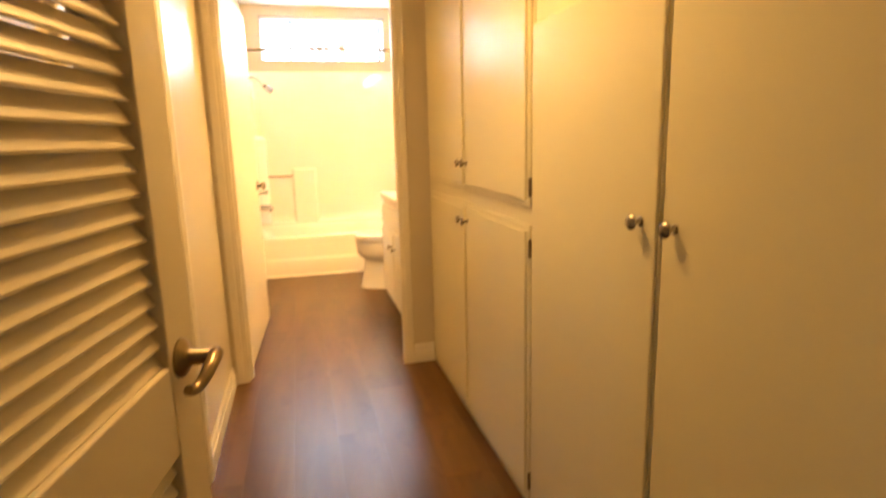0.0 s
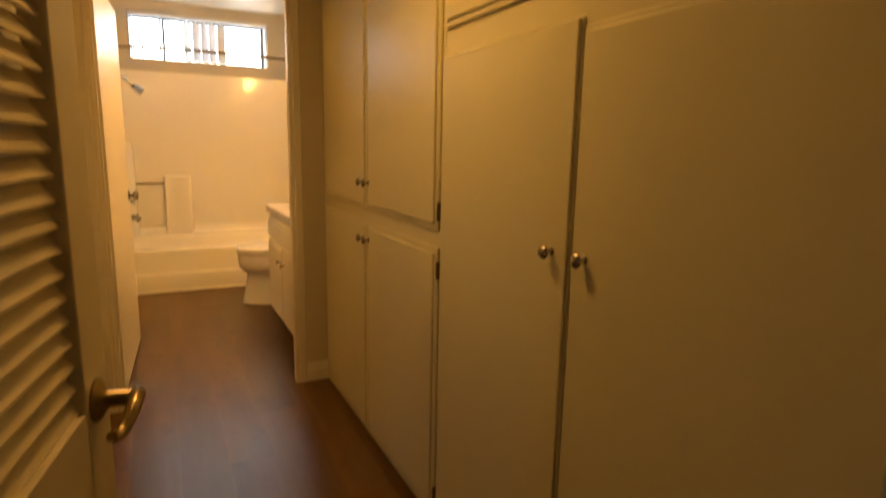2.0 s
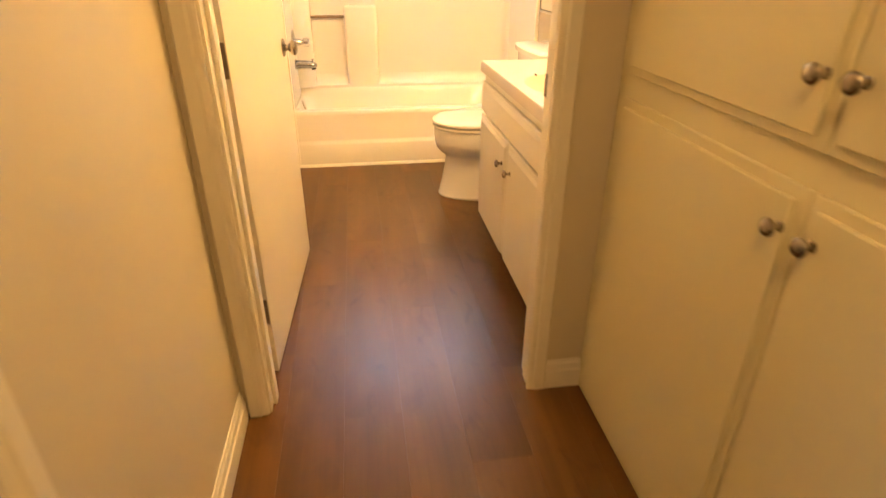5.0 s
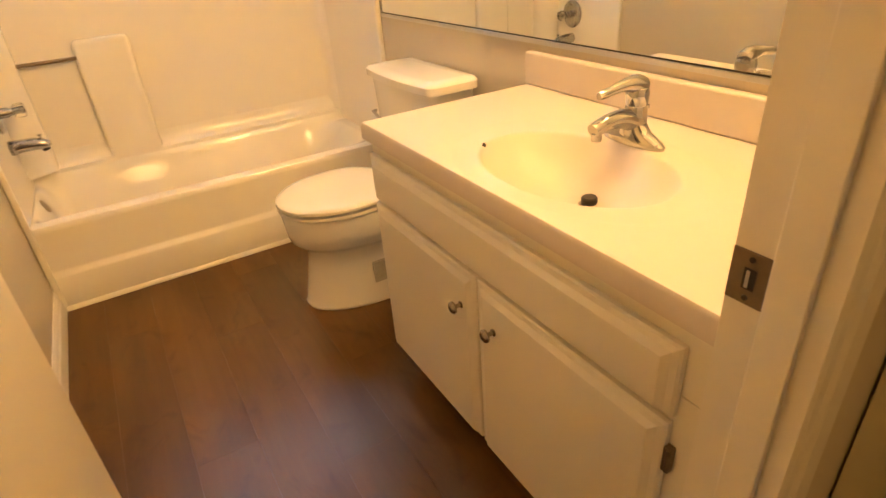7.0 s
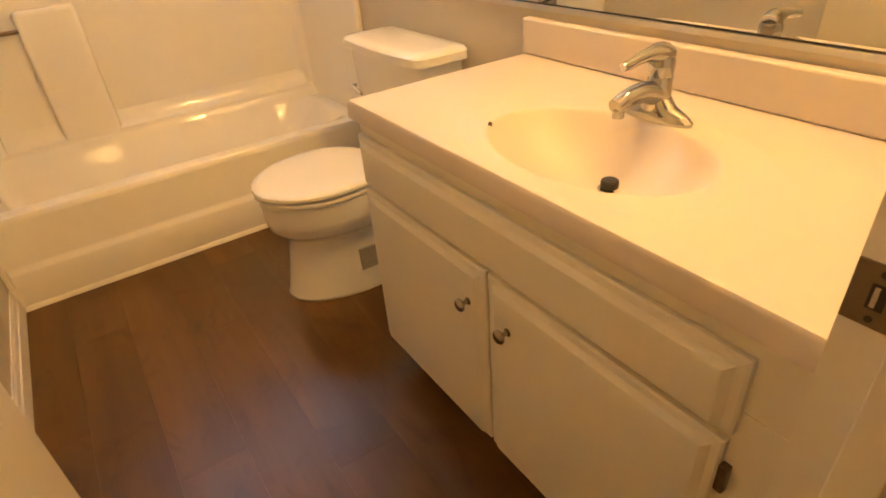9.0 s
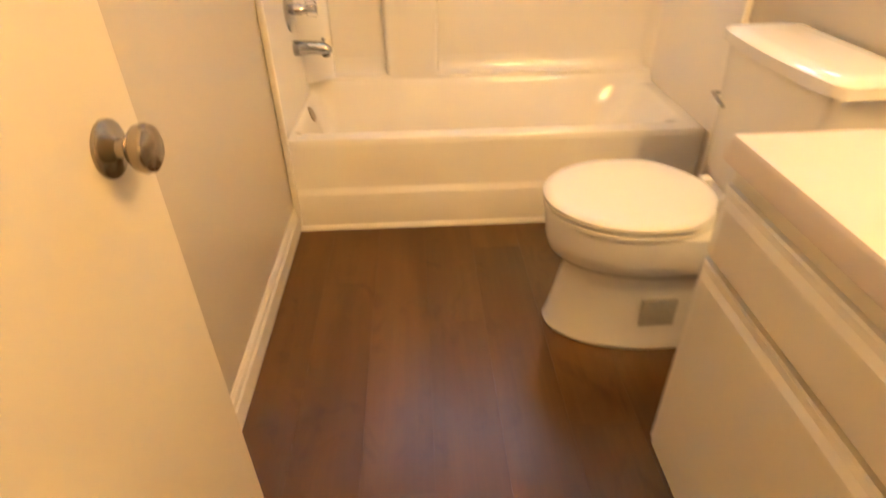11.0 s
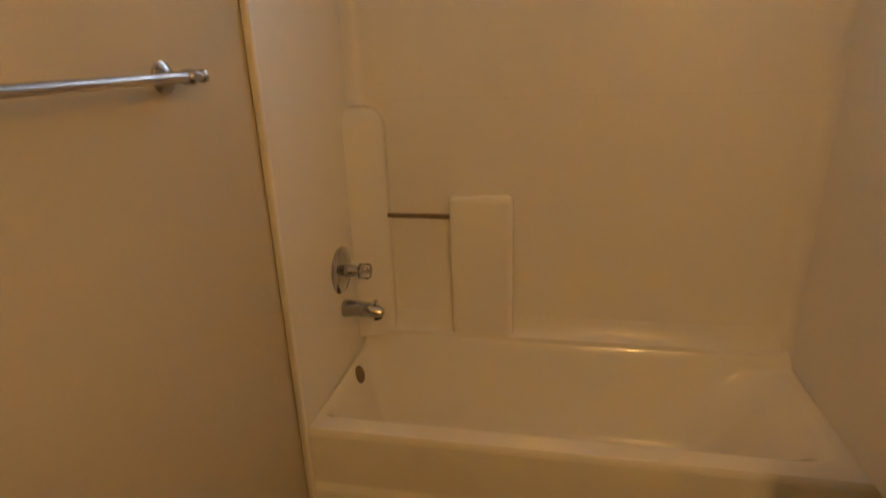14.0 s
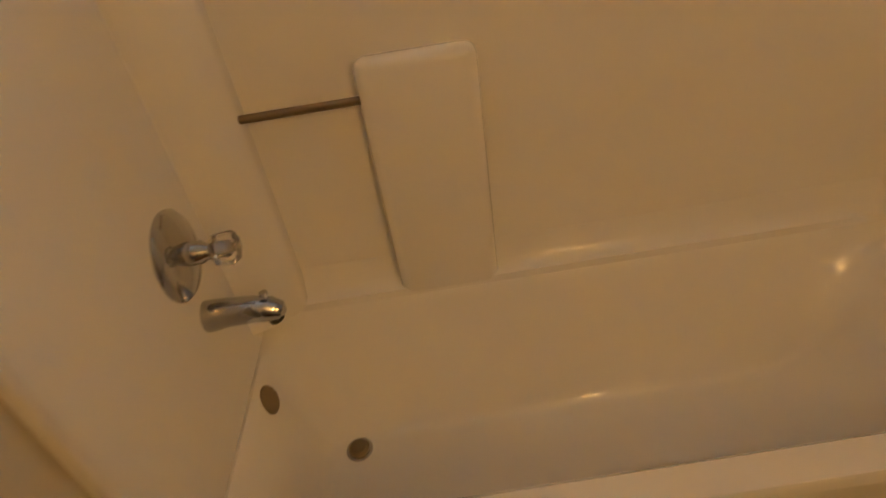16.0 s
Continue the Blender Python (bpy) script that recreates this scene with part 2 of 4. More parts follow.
def tube(points, radius, n=14, bm=None, radii=None):
    pts = [Vector(p) for p in points]
    loops, ref = [], Vector((0.13, 0.31, 0.94))
    for i, p in enumerate(pts):
        d = (pts[min(i + 1, len(pts) - 1)] - pts[max(i - 1, 0)]).normalized()
        u = d.cross(ref).normalized()
        w = d.cross(u)
        r = radii[i] if radii else radius
        loops.append([p + r * (math.cos(2 * math.pi * k / n) * u + math.sin(2 * math.pi * k / n) * w) for k in range(n)])
    return rings(loops, True, bm)


def bezier(p0, p1, p2, p3, n=12):
    p0, p1, p2, p3 = map(Vector, (p0, p1, p2, p3))
    return [(1 - t) ** 3 * p0 + 3 * (1 - t) ** 2 * t * p1 + 3 * (1 - t) * t * t * p2 + t ** 3 * p3 for t in [i / n for i in range(n + 1)]]


def extrude_profile(profile, axis, a, b):
    """profile: closed list of two coordinates, in order of the other axes; stretched along axis from a to b."""
    def at(u, v, w):
        return {"x": (w, u, v), "y": (u, w, v), "z": (u, v, w)}[axis]
    return rings([[at(u, v, a) for u, v in profile], [at(u, v, b) for u, v in profile]])


def smoothstep(t):
    t = max(0.0, min(1.0, t))
    return t * t * (3 - 2 * t)


def sheet(x0, x1, y0, y1, nx, ny, height, thick_to):
    """A heightfield slab: top from height(x, y), sides down to thick_to."""
    xs = [x0 + (x1 - x0) * i / nx for i in range(nx + 1)]
    ys = [y0 + (y1 - y0) * j / ny for j in range(ny + 1)]
    verts = [(x, y, height(x, y)) for x in xs for y in ys]
    idx = lambda i, j: i * (ny + 1) + j
    faces = [(idx(i, j), idx(i + 1, j), idx(i + 1, j + 1), idx(i, j + 1)) for i in range(nx) for j in range(ny)]
    rim = [idx(i, 0) for i in range(nx + 1)] + [idx(nx, j) for j in range(1, ny + 1)] + [idx(i, ny) for i in range(nx - 1, -1, -1)] + [idx(0, j) for j in range(ny - 1, 0, -1)]
    base = len(verts)
    verts += [(verts[k][0], verts[k][1], thick_to) for k in rim]
    m = len(rim)
    faces += [(rim[k], base + k, base + (k + 1) % m, rim[(k + 1) % m]) for k in range(m)]
    me = bpy.data.meshes.new("sheet")
    me.from_pydata(verts, [], faces)
    bm = bmesh.new()
    bm.from_mesh(me)
    bpy.data.meshes.remove(me)
    return bm


def casing_profile(w, t):
    """Plain stepped casing: width w across, thickness t outward."""
    return [(0, 0), (0, t * 0.55), (w * 0.12, t * 0.7), (w * 0.3, t * 0.75), (w * 0.42, t), (w * 0.92, t), (w, t * 0.75), (w, 0)]


# ---- plan ----
HX0, HX1 = -0.07, 1.0          # hall between the left wall and the cabinet fronts
HZ = 2.105                     # hall ceiling
BX0, BX1 = -0.095, 1.485       # bathroom
BY0, BY1 = 0.100, 3.0
BZ = 2.5
DW = 0.828                      # bathroom door opening
SX0, SX1, SY1 = -0.078, 1.468, 2.98   # faces of the tub surround
TUBY = 2.355

# walls
structure("wall_end", boxes((-0.30, 0.0, 0, BY0, 0, 2.56), (DW + 0.026, 1.75, 0, BY0, 0, 2.56), (0.0, DW + 0.026, 0, BY0, 2.03, 2.56)), M_WALL, "cream painted wall around the bathroom doorway", "wall")
structure("wall_hall_left", boxes((-0.17, HX0, -0.9, -0.002, 0, 2.3), (-0.17, HX0, -1.70, -0.9, 2.03, 2.3), (-0.17, HX0, -2.9, -1.70, 0, 2.3)), M_WALL, "cream painted hallway wall with a doorway", "wall")
structure("wall_hall_entry", boxes((-0.9, -0.06, -3.0, -2.902, 0, 2.5), (0.96, 1.75, -3.0, -2.902, 0, 2.5), (-0.06, 0.96, -3.0, -2.902, 2.06, 2.5)), M_WALL, "cream painted wall around the hallway entry", "wall")
# Unseen walls behind camera and cabinets, added to keep outside light from leaking in.
structure("wall_behind_unseen", boxes((-0.9, 1.75, -4.7, -4.6, 0, 2.5), (-1.0, -0.9, -4.7, -2.9, 0, 2.5), (1.75, 1.85, -4.7, BY0, 0, 2.5)), M_WALL, "unseen plain cream wall added to close the entry", "wall")
structure("wall_bath_left", box(-0.30, BX0, BY0 + 0.002, BY1 + 0.15, 0, 2.56), M_BATHWALL, "cream semi-gloss painted bathroom wall", "wall")
structure("wall_bath_right", box(BX1, 1.75, BY0 + 0.002, BY1 + 0.15, 0, 2.56), M_BATHWALL, "cream semi-gloss painted bathroom wall", "wall")
WX0, WX1, WZ0, WZ1 = 0.062, 1.255, 2.0, 2.405
structure("wall_bath_back", boxes((BX0 + 0.002, BX1 - 0.002, BY1, BY1 + 0.15, 0, WZ0), (BX0 + 0.002, BX1 - 0.002, BY1, BY1 + 0.15, WZ1, 2.56), (BX0 + 0.002, WX0, BY1, BY1 + 0.15, WZ0, WZ1), (WX1, BX1 - 0.002, BY1, BY1 + 0.15, WZ0, WZ1)), M_WALL, "cream painted wall with a high window", "wall")
structure("ceiling_hall", box(-0.168, 1.748, -2.9, -0.002, HZ, HZ + 0.06), M_CEIL, "low cream painted hallway ceiling", "ceiling")
structure("ceiling_bath", box(BX0 + 0.001, BX1 - 0.001, BY0 + 0.001, BY1 - 0.001, BZ, BZ + 0.055), M_GLOSSCEIL, "glossy painted bathroom ceiling", "ceiling")
# Unseen ceiling, added only to close the entry against the sky.
structure("ceiling_entry_unseen", box(-0.898, 1.748, -4.598, -3.002, 2.44, 2.5), M_CEIL, "unseen plain painted ceiling added over the entry", "ceiling")
# Out of view; added above the ceilings to stop sun and sky leaking in.
structure("roof", boxes((-3.0, 1.9, -4.9, 3.4, 2.62, 2.72)), M_STUCCO, "unseen roof slab added to keep daylight out", "roof")

# side room behind the left doorway
structure("wall_side_room", boxes((-2.9, -2.8, -3.0, 0.25, 0, 0.9), (-2.9, -2.8, -3.0, 0.25, 1.9, 2.6), (-2.9, -2.8, -3.0, -1.35, 0.9, 1.9), (-2.9, -2.8, -0.85, 0.25, 0.9, 1.9), (-2.8, -0.302, 0.15, 0.25, 0, 2.6), (-2.8, -1.0, -3.0, -2.9, 0, 2.6)), M_WALL, "wall of a dim side room", "wall")
structure("ceiling_side_room", box(-2.8, -0.172, -2.9, 0.148, 2.44, 2.5), M_CEIL, "ceiling of a dim side room", "ceiling")
structure("carpet_side_room", box(-2.8, -0.13, -2.9, 0.148, -0.03, 0.004), M_CARPET, "dark grey carpet in the side room", "carpet")

# outside
structure("ground", box(-120, 120, -120, 120, -0.5, -0.4), M_GROUND, "dry bare ground", "ground")
structure("backdrop", box(-9, 14, 9.0, 9.4, -0.4, 4.6), M_STUCCO, "pale stucco wall of a neighbouring building", "building")

# door casings and jambs
CW, CT = 0.058, 0.016
jamb = structure("door_frame", boxes((0.0005, 0.012, -0.002, BY0 + 0.002, 0, 2.018), (DW + 0.010, DW + 0.0255, -0.002, BY0 + 0.002, 0, 2.018), (0.0, DW + 0.0255, -0.002, BY0 + 0.002, 2.018, 2.0295)), M_TRIM, "cream painted wooden door frame", "door frame")
part("door_stop", boxes((0.012, 0.024, 0.035, 0.075, 0, 2.006), (DW + 0.000, DW + 0.010, 0.018, 0.058, 0, 2.006), (0.012, DW + 0.010, 0.035, 0.075, 2.006, 2.018), bevel=0.002), M_TRIM, jamb)
for nm, x0, flip in (("casing_left", 0.004, -1), ("casing_right", DW - 0.004, 1)):
    prof = [(x0 + flip * u, -v) for u, v in casing_profile(CW, CT)]
    part("casing", extrude_profile(prof, "z", 0, 2.0255), M_TRIM, jamb)
part("casing", extrude_profile([(-v, 2.026 + u) for u, v in casing_profile(CW, CT)], "x", 0.0042 - CW, DW - 0.0042 + CW), M_TRIM, jamb)
part("casing", extrude_profile([(BY0 + v, 2.026 + u) for u, v in casing_profile(CW, CT)], "x", -0.05, DW + 0.07), M_TRIM, jamb)
# strike plate with a rounded lip
sp = boxes((DW + 0.0075, DW + 0.0098, 0.061, 0.1015, 0.926, 0.986), bevel=0.0009)
plate = part("strike_plate", sp, M_HINGE, jamb, "worn bronze strike plate")
part("latch_hole", box(DW + 0.0068, DW + 0.0073, 0.073, 0.086, 0.944, 0.968, 0.0), M_RUBBER, plate)
part("latch_tab", box(DW + 0.0060, DW + 0.0067, 0.079, 0.083, 0.946, 0.966, 0.0), M_STEEL, plate)
for z in (0.934, 0.978):
    part("screw", lathe([(0, 0.0), (0, 0.0035), (0.0012, 0.003), (0.0014, 0)], (-1, 0, 0), (DW + 0.0074, 0.080, z), 10), M_RUBBER, plate)

side_frame = structure("door_frame_side", boxes((-0.172, -0.068, -0.912, -0.8995, 0, 2.018), (-0.172, -0.068, -1.7005, -1.688, 0, 2.018), (-0.172, -0.068, -1.70, -0.90, 2.018, 2.0295)), M_TRIM, "cream painted frame of the side doorway", "door frame")
for flip, y0 in ((1, -0.906), (-1, -1.694)):
    part("casing", extrude_profile([(HX0 + v, y0 + flip * u) for u, v in casing_profile(CW, CT)], "z", 0, 2.088), M_TRIM, side_frame)
part("door_stop", boxes((-0.13, -0.10, -0.925, -0.912, 0, 2.01), bevel=0.002), M_TRIM, side_frame)
part("strike_plate", boxes((-0.165, -0.135, -0.9145, -0.912, 0.86, 0.92), bevel=0.0008), M_HINGE, side_frame, "worn bronze strike plate")
part("threshold", boxes((-0.165, -0.125, -1.687, -0.913, 0.0, 0.010), bevel=0.003), M_ALU, side_frame)

# baseboards
def base_profile(h, t):
    return [(0, 0), (t, 0), (t, h * 0.62), (t * 0.7, h * 0.66), (t * 0.62, h * 0.86), (t * 0.3, h * 0.93), (t * 0.22, h), (0, h)]


bb = new("baseboard")
tagged(bb, "cream painted stepped wooden baseboard", "baseboard", kind="structure")
BH, BT = 0.105, 0.014
part("board", extrude_profile([(HX0 + u, v) for u, v in base_profile(BH, BT)], "y", -0.848, -0.017), M_TRIM, bb)
part("board", extrude_profile([(HX0 + u, v) for u, v in base_profile(BH, BT)], "y", -2.89, -1.753), M_TRIM, bb)
part("board", extrude_profile([(-u, v) for u, v in base_profile(BH, BT)], "x", DW + 0.055, HX1), M_TRIM, bb)
part("board", extrude_profile([(BX0 + u, v) for u, v in base_profile(BH, BT)], "y", 0.17, TUBY - 0.012), M_TRIM, bb)
part("board", extrude_profile([(BX1 - u, v) for u, v in base_profile(BH, BT)], "y", 1.22, TUBY - 0.012), M_TRIM, bb)

# crown strip above the cabinets
tagged(part("crown_trim", extrude_profile([(HX1, HZ), (HX1, HZ - 0.055), (HX1 - 0.008, HZ - 0.055), (HX1 - 0.011, HZ - 0.040), (HX1 - 0.024, HZ - 0.028), (HX1 - 0.027, HZ - 0.012), (HX1 - 0.044, HZ - 0.007), (HX1 - 0.044, HZ)], "y", -2.9, -0.003), M_CAB), "narrow painted crown moulding over the cabinets", "trim", kind="structure")


# ---- hallway cabinets ----
def knob(parent, at, axis, material=M_NICKEL, s=1.0):
    k = part("knob", lathe([(0, 0), (0, 0.009 * s), (0.002 * s, 0.009 * s), (0.004 * s, 0.0055 * s), (0.014 * s, 0.005 * s), (0.017 * s, 0.010 * s), (0.020 * s, 0.0150 * s), (0.024 * s, 0.0158 * s), (0.028 * s, 0.013 * s), (0.0305 * s, 0.007 * s), (0.031 * s, 0)], axis, at, 24), material, parent, "round brushed nickel knob", True)
    return k


def lipped_door(parent, y0, y1, z0, z1, face, knob_at=None, hinges=(), material=M_CAB, lip=0.020, name="door"):
    """A lipped overlay door on a front that looks towards -x; face is the plane of its frame."""
    bm = box(face - 0.010, face - 0.0005, y0, y1, z0, z1, 0.003)
    add_box(bm, face - 0.018, face - 0.009, y0 + lip, y1 - lip, z0 + lip, z1 - lip, 0.004)
    d = part(name, bm, material, parent)
    if knob_at:
        knob(d, (face - 0.018, *knob_at), (-1, 0, 0))
    for hy, hz in hinges:
        hb = boxes((face - 0.016, face - 0.0005, hy - 0.008, hy + 0.004, hz - 0.028, hz + 0.028), bevel=0.002)
        lathe([(0, 0), (0, 0.0042), (0.05, 0.0042), (0.05, 0)], (0, 0, 1), (face - 0.013, hy - 0.004, hz - 0.025), 10, hb)
        part("hinge", hb, M_HINGE, d, "small worn metal hinge")
    return d


def cabinet_body(y0, y1, parent):
    return part("body", boxes((HX1, 1.70, y0, y1, 0.0, HZ - 0.002), bevel=0.001), M_CAB, parent)


tall = thing("linen_cabinet", "built-in cream painted linen cabinet with two door pairs", "cabinet", "hall cabinets")
cabinet_body(-1.378, -0.004, tall)
lipped_door(tall, -0.702, -0.055, 1.01, 1.985, HX1, (-0.672, 1.118))
lipped_door(tall, -1.365, -0.708, 1.01, 1.985, HX1, (-0.742, 1.118), ((-1.369, 1.07), (-1.369, 1.90)))
lipped_door(tall, -0.702, -0.055, 0.035, 0.955, HX1, (-0.672, 0.885))
lipped_door(tall, -1.365, -0.708, 0.035, 0.955, HX1, (-0.742, 0.885), ((-1.369, 0.885), (-1.369, 0.11)))

ward = thing("hall_closet", "built-in cream painted closet with tall doors below", "cabinet", "hall cabinets")
cabinet_body(-2.898, -1.380, ward)
lipped_door(ward, -1.996, -1.392, 0.035, 1.525, HX1, (-1.945, 1.047), lip=0.004)
lipped_door(ward, -2.62, -2.002, 0.035, 1.505, HX1, (-2.052, 1.047), lip=0.012)
lipped_door(ward, -2.012, -1.392, 1.60, 2.03, HX1, (-1.950, 1.682), lip=0.018)
lipped_door(ward, -2.66, -2.024, 1.60, 2.03, HX1, (-2.070, 1.688), lip=0.018)


# ---- louvered hallway door, standing open ----
def louver_door():
    d = thing("louver_door", "cream painted louvered door with lever handle, standing open", "door")
    W, H, T = 0.80, 2.03, 0.035
    sw, z_lo, z_m0, z_m1, z_hi = 0.105, 0.20, 0.725, 0.875, 1.93
    for x0, x1 in ((0, sw), (W - sw, W)):
        part("stile", box(x0, x1, -T, 0, 0.008, H, 0.003), M_DOOR, d)
    for z0, z1 in ((0.008, z_lo), (z_m0, z_m1), (z_hi, H)):
        part("rail", box(sw, W - sw, -T, 0, z0, z1, 0.003), M_DOOR, d)
    me = None
    for z0, z1 in ((z_lo, z_m0), (z_m1, z_hi)):
        n = int((z1 - z0) / 0.0335)
        for i in range(n):
            zc = z0 + (i + 0.5) * (z1 - z0) / n
            if me is None:
                bm = bmesh.new()
                add_box(bm, sw - 0.004, W - sw + 0.004, -0.0225, 0.0225, -0.0034, 0.0034, 0.0024, 1)
                bmesh.ops.rotate(bm, verts=bm.verts, cent=(0, 0, 0), matrix=Matrix.Rotation(radians(54), 3, "X"))
                s = part("slat", bm, M_DOOR, d)
                me = s.data
            else:
                s = new("slat", me)
                s.parent = d
            s.location = (0, -T / 2 + 0.007, zc)
    # lever handle on the hall side (-y of the leaf) and a latch edge plate
    hx, hz = W - 0.062, 0.875
    lever = part("lever_handle", lathe([(0, 0), (0, 0.033), (0.004, 0.033), (0.009, 0.028), (0.014, 0.017), (0.020, 0.0135), (0.058, 0.0125), (0.064, 0.010), (0.066, 0.0)], (0, -1, 0), (hx, -T, hz), 28), M_BRONZE, d, "curved brushed nickel lever handle", True)
    pts = bezier((hx + 0.006, -T - 0.055, hz + 0.002), (hx - 0.018, -T - 0.060, hz + 0.004), (hx - 0.040, -T - 0.058, hz - 0.010), (hx - 0.056, -T - 0.052, hz - 0.020), 9) + bezier((hx - 0.056, -T - 0.052, hz - 0.020), (hx - 0.068, -T - 0.048, hz - 0.027), (hx - 0.078, -T - 0.044, hz - 0.026), (hx - 0.088, -T - 0.042, hz - 0.020), 7)[1:]
    part("lever", tube(pts, 0.008, 14, radii=[0.0125 - 0.005 * i / len(pts) for i in range(len(pts))]), M_BRONZE, lever, "", True)
    part("latch_plate", box(W - 0.0005, W + 0.0015, -0.030, -0.006, hz - 0.028, hz + 0.028, 0.0005), M_HINGE, d)
    return d


ld = louver_door()
LD_HINGE, LD_FREE = Vector((-0.049, -2.68, 0)), Vector((0.096, -1.90, 0))
_dir = (LD_FREE - LD_HINGE).normalized()
ld.matrix_world = Matrix.Translation(LD_HINGE) @ Matrix.Rotation(math.atan2(_dir.y, _dir.x), 4, "Z")

# ---- hallway ceiling: lamp and return-air grille ----
def dome_lamp(name, at, r, glow, label):
    d = thing(name, label, "ceiling light")
    x, y, z = at
    part("base", lathe([(0, 0), (0, r * 0.98), (-0.02, r * 1.02), (-0.030, r * 1.02), (-0.034, r * 0.97), (-0.034, 0)], (0, 0, 1), at, 48), M_NICKEL, d, "brushed nickel rim", True)
    prof = [(-0.0345, 0)] + [(-0.035 - 0.055 * math.sin(a), r * 0.96 * math.cos(a)) for a in [i * math.pi / 2 / 10 for i in range(11)]]
    part("glass_dome", lathe(prof, (0, 0, 1), at, 48), glow, d, "glowing frosted glass dome", True)
    return d


dome_lamp("ceiling_lamp", (0.42, -1.53, HZ), 0.185, M_HALLGLOW, "lit round frosted glass flush ceiling lamp")

vent = thing("return_air_vent", "cream metal ceiling return grille with two filter panels", "vent")
vx0, vx1, vy0, vy1, vz = 0.295, 0.962, -0.925, -0.555, HZ
part("frame", boxes((vx0, vx1, vy0, vy0 + 0.035, vz - 0.016, vz - 0.001), (vx0, vx1, vy1 - 0.035, vy1, vz - 0.016, vz - 0.001), (vx0, vx0 + 0.035, vy0 + 0.035, vy1 - 0.035, vz - 0.016, vz - 0.001), (vx1 - 0.06, vx1, vy0 + 0.035, vy1 - 0.035, vz - 0.016, vz - 0.001), bevel=0.003), M_TRIM, vent)
part("outer_lip", boxes((vx0 - 0.012, vx1 + 0.003, vy0 - 0.014, vy0 - 0.001, vz - 0.010, vz - 0.001), (vx0 - 0.012, vx0 - 0.001, vy0, vy1, vz - 0.010, vz - 0.001), (vx0 - 0.012, vx1 + 0.003, vy1 + 0.001, vy1 + 0.012, vz - 0.010, vz - 0.001), bevel=0.002), M_TRIM, vent)
vm = (vx0 + vx1 - 0.03) / 2
part("mullion", box(vm - 0.006, vm + 0.006, vy0 + 0.035, vy1 - 0.035, vz - 0.013, vz - 0.001, 0.002), M_TRIM, vent)
for a, b in ((vx0 + 0.035, vm - 0.006), (vm + 0.006, vx1 - 0.06)):
    part("filter_panel", box(a, b, vy0 + 0.035, vy1 - 0.035, vz - 0.005, vz - 0.001), M_MESH, vent, "brown filter mesh")

# ---- bathroom door, standing open against the wall ----
bd = thing("bathroom_door", "flat cream painted door standing open into the bathroom", "door")
part("leaf", box(0.0, 0.905, 0.0, 0.035, 0.010, 2.012, 0.002), M_DOOR, bd)
for hz in (0.25, 1.02, 1.80):
    hb = boxes((-0.0035, -0.0005, 0.003, 0.033, hz - 0.045, hz + 0.045), bevel=0.0007)
    lathe([(0, 0), (0, 0.0055), (0.09, 0.0055), (0.09, 0)], (0, 0, 1), (-0.006, 0.036, hz - 0.045), 12, hb)
    part("hinge", hb, M_HINGE, bd, "worn bronze hinge")
for sgn, y in ((-1, 0.0), (1, 0.035)):
    part("door_knob", lathe([(0, 0), (0, 0.034), (0.004, 0.034), (0.007, 0.029), (0.009, 0.019), (0.013, 0.012), (0.022, 0.011), (0.027, 0.019), (0.034, 0.0265), (0.043, 0.029), (0.050, 0.0265), (0.055, 0.018), (0.056, 0)], (0, sgn, 0), (0.828, y, 0.942), 32), M_NICKEL, bd, "oval brushed nickel door knob", True)
part("latch_plate", box(0.9045, 0.9062, 0.006, 0.029, 0.907, 0.963, 0.0005), M_HINGE, bd)
BD_HINGE, BD_FREE = Vector((0.014, 0.185, 0)), Vector((0.060, 1.09, 0))
_d2 = (BD_FREE - BD_HINGE).normalized()
bd.matrix_world = Matrix.Translation(BD_HINGE) @ Matrix.Rotation(math.atan2(_d2.y, _d2.x), 4, "Z")

# ---- vanity ----
VX, VY0, VY1 = 0.920, 0.106, 1.210
van = thing("vanity_cabinet", "cream painted bathroom vanity cabinet with drawer panel and two doors", "cabinet")
part("body", boxes((VX, BX1 - 0.002, VY0, VY1, 0.112, 0.670), (VX, VX + 0.018, VY0, VY1, 0.671, 0.801), (VX + 0.019, BX1 - 0.002, VY1 - 0.018, VY1, 0.671, 0.801), bevel=0.0015), M_VAN, van)
part("toe_kick", box(VX + 0.075, BX1 - 0.002, VY0, VY1 - 0.002, 0.0, 0.1115), M_VAN, van)


def bevelled_front(parent, name, y0, y1, z0, z1, rail, knob_at=None, hinges=()):
    """A front with a wide sloped border at its top and sides."""
    f = VX
    loops = []
    for dx, e in ((-0.0005, 0), (-0.010, 0), (-0.013, 0.004), (-0.0145, rail * 0.55), (-0.021, rail), (-0.0215, rail + 0.004)):
        loops.append([(f + dx, y0 + e, z0 + e * 0.25), (f + dx, y1 - e, z0 + e * 0.25), (f + dx, y1 - e, z1 - e), (f + dx, y0 + e, z1 - e)])
    d = part(name, rings(loops), M_VAN, parent)
    if knob_at:
        knob(d, (f - 0.0215, *knob_at), (-1, 0, 0))
    for hy, hz in hinges:
        hb = boxes((f - 0.014, f - 0.0005, hy - 0.008, hy + 0.006, hz - 0.026, hz + 0.026), bevel=0.002)
        lathe([(0, 0), (0, 0.004), (0.046, 0.004), (0.046, 0)], (0, 0, 1), (f - 0.012, hy - 0.003, hz - 0.023), 10, hb)
        part("hinge", hb, M_HINGE, d, "small worn metal hinge")
    return d


bevelled_front(van, "drawer_front", 0.182, 1.204, 0.632, 0.762, 0.028)
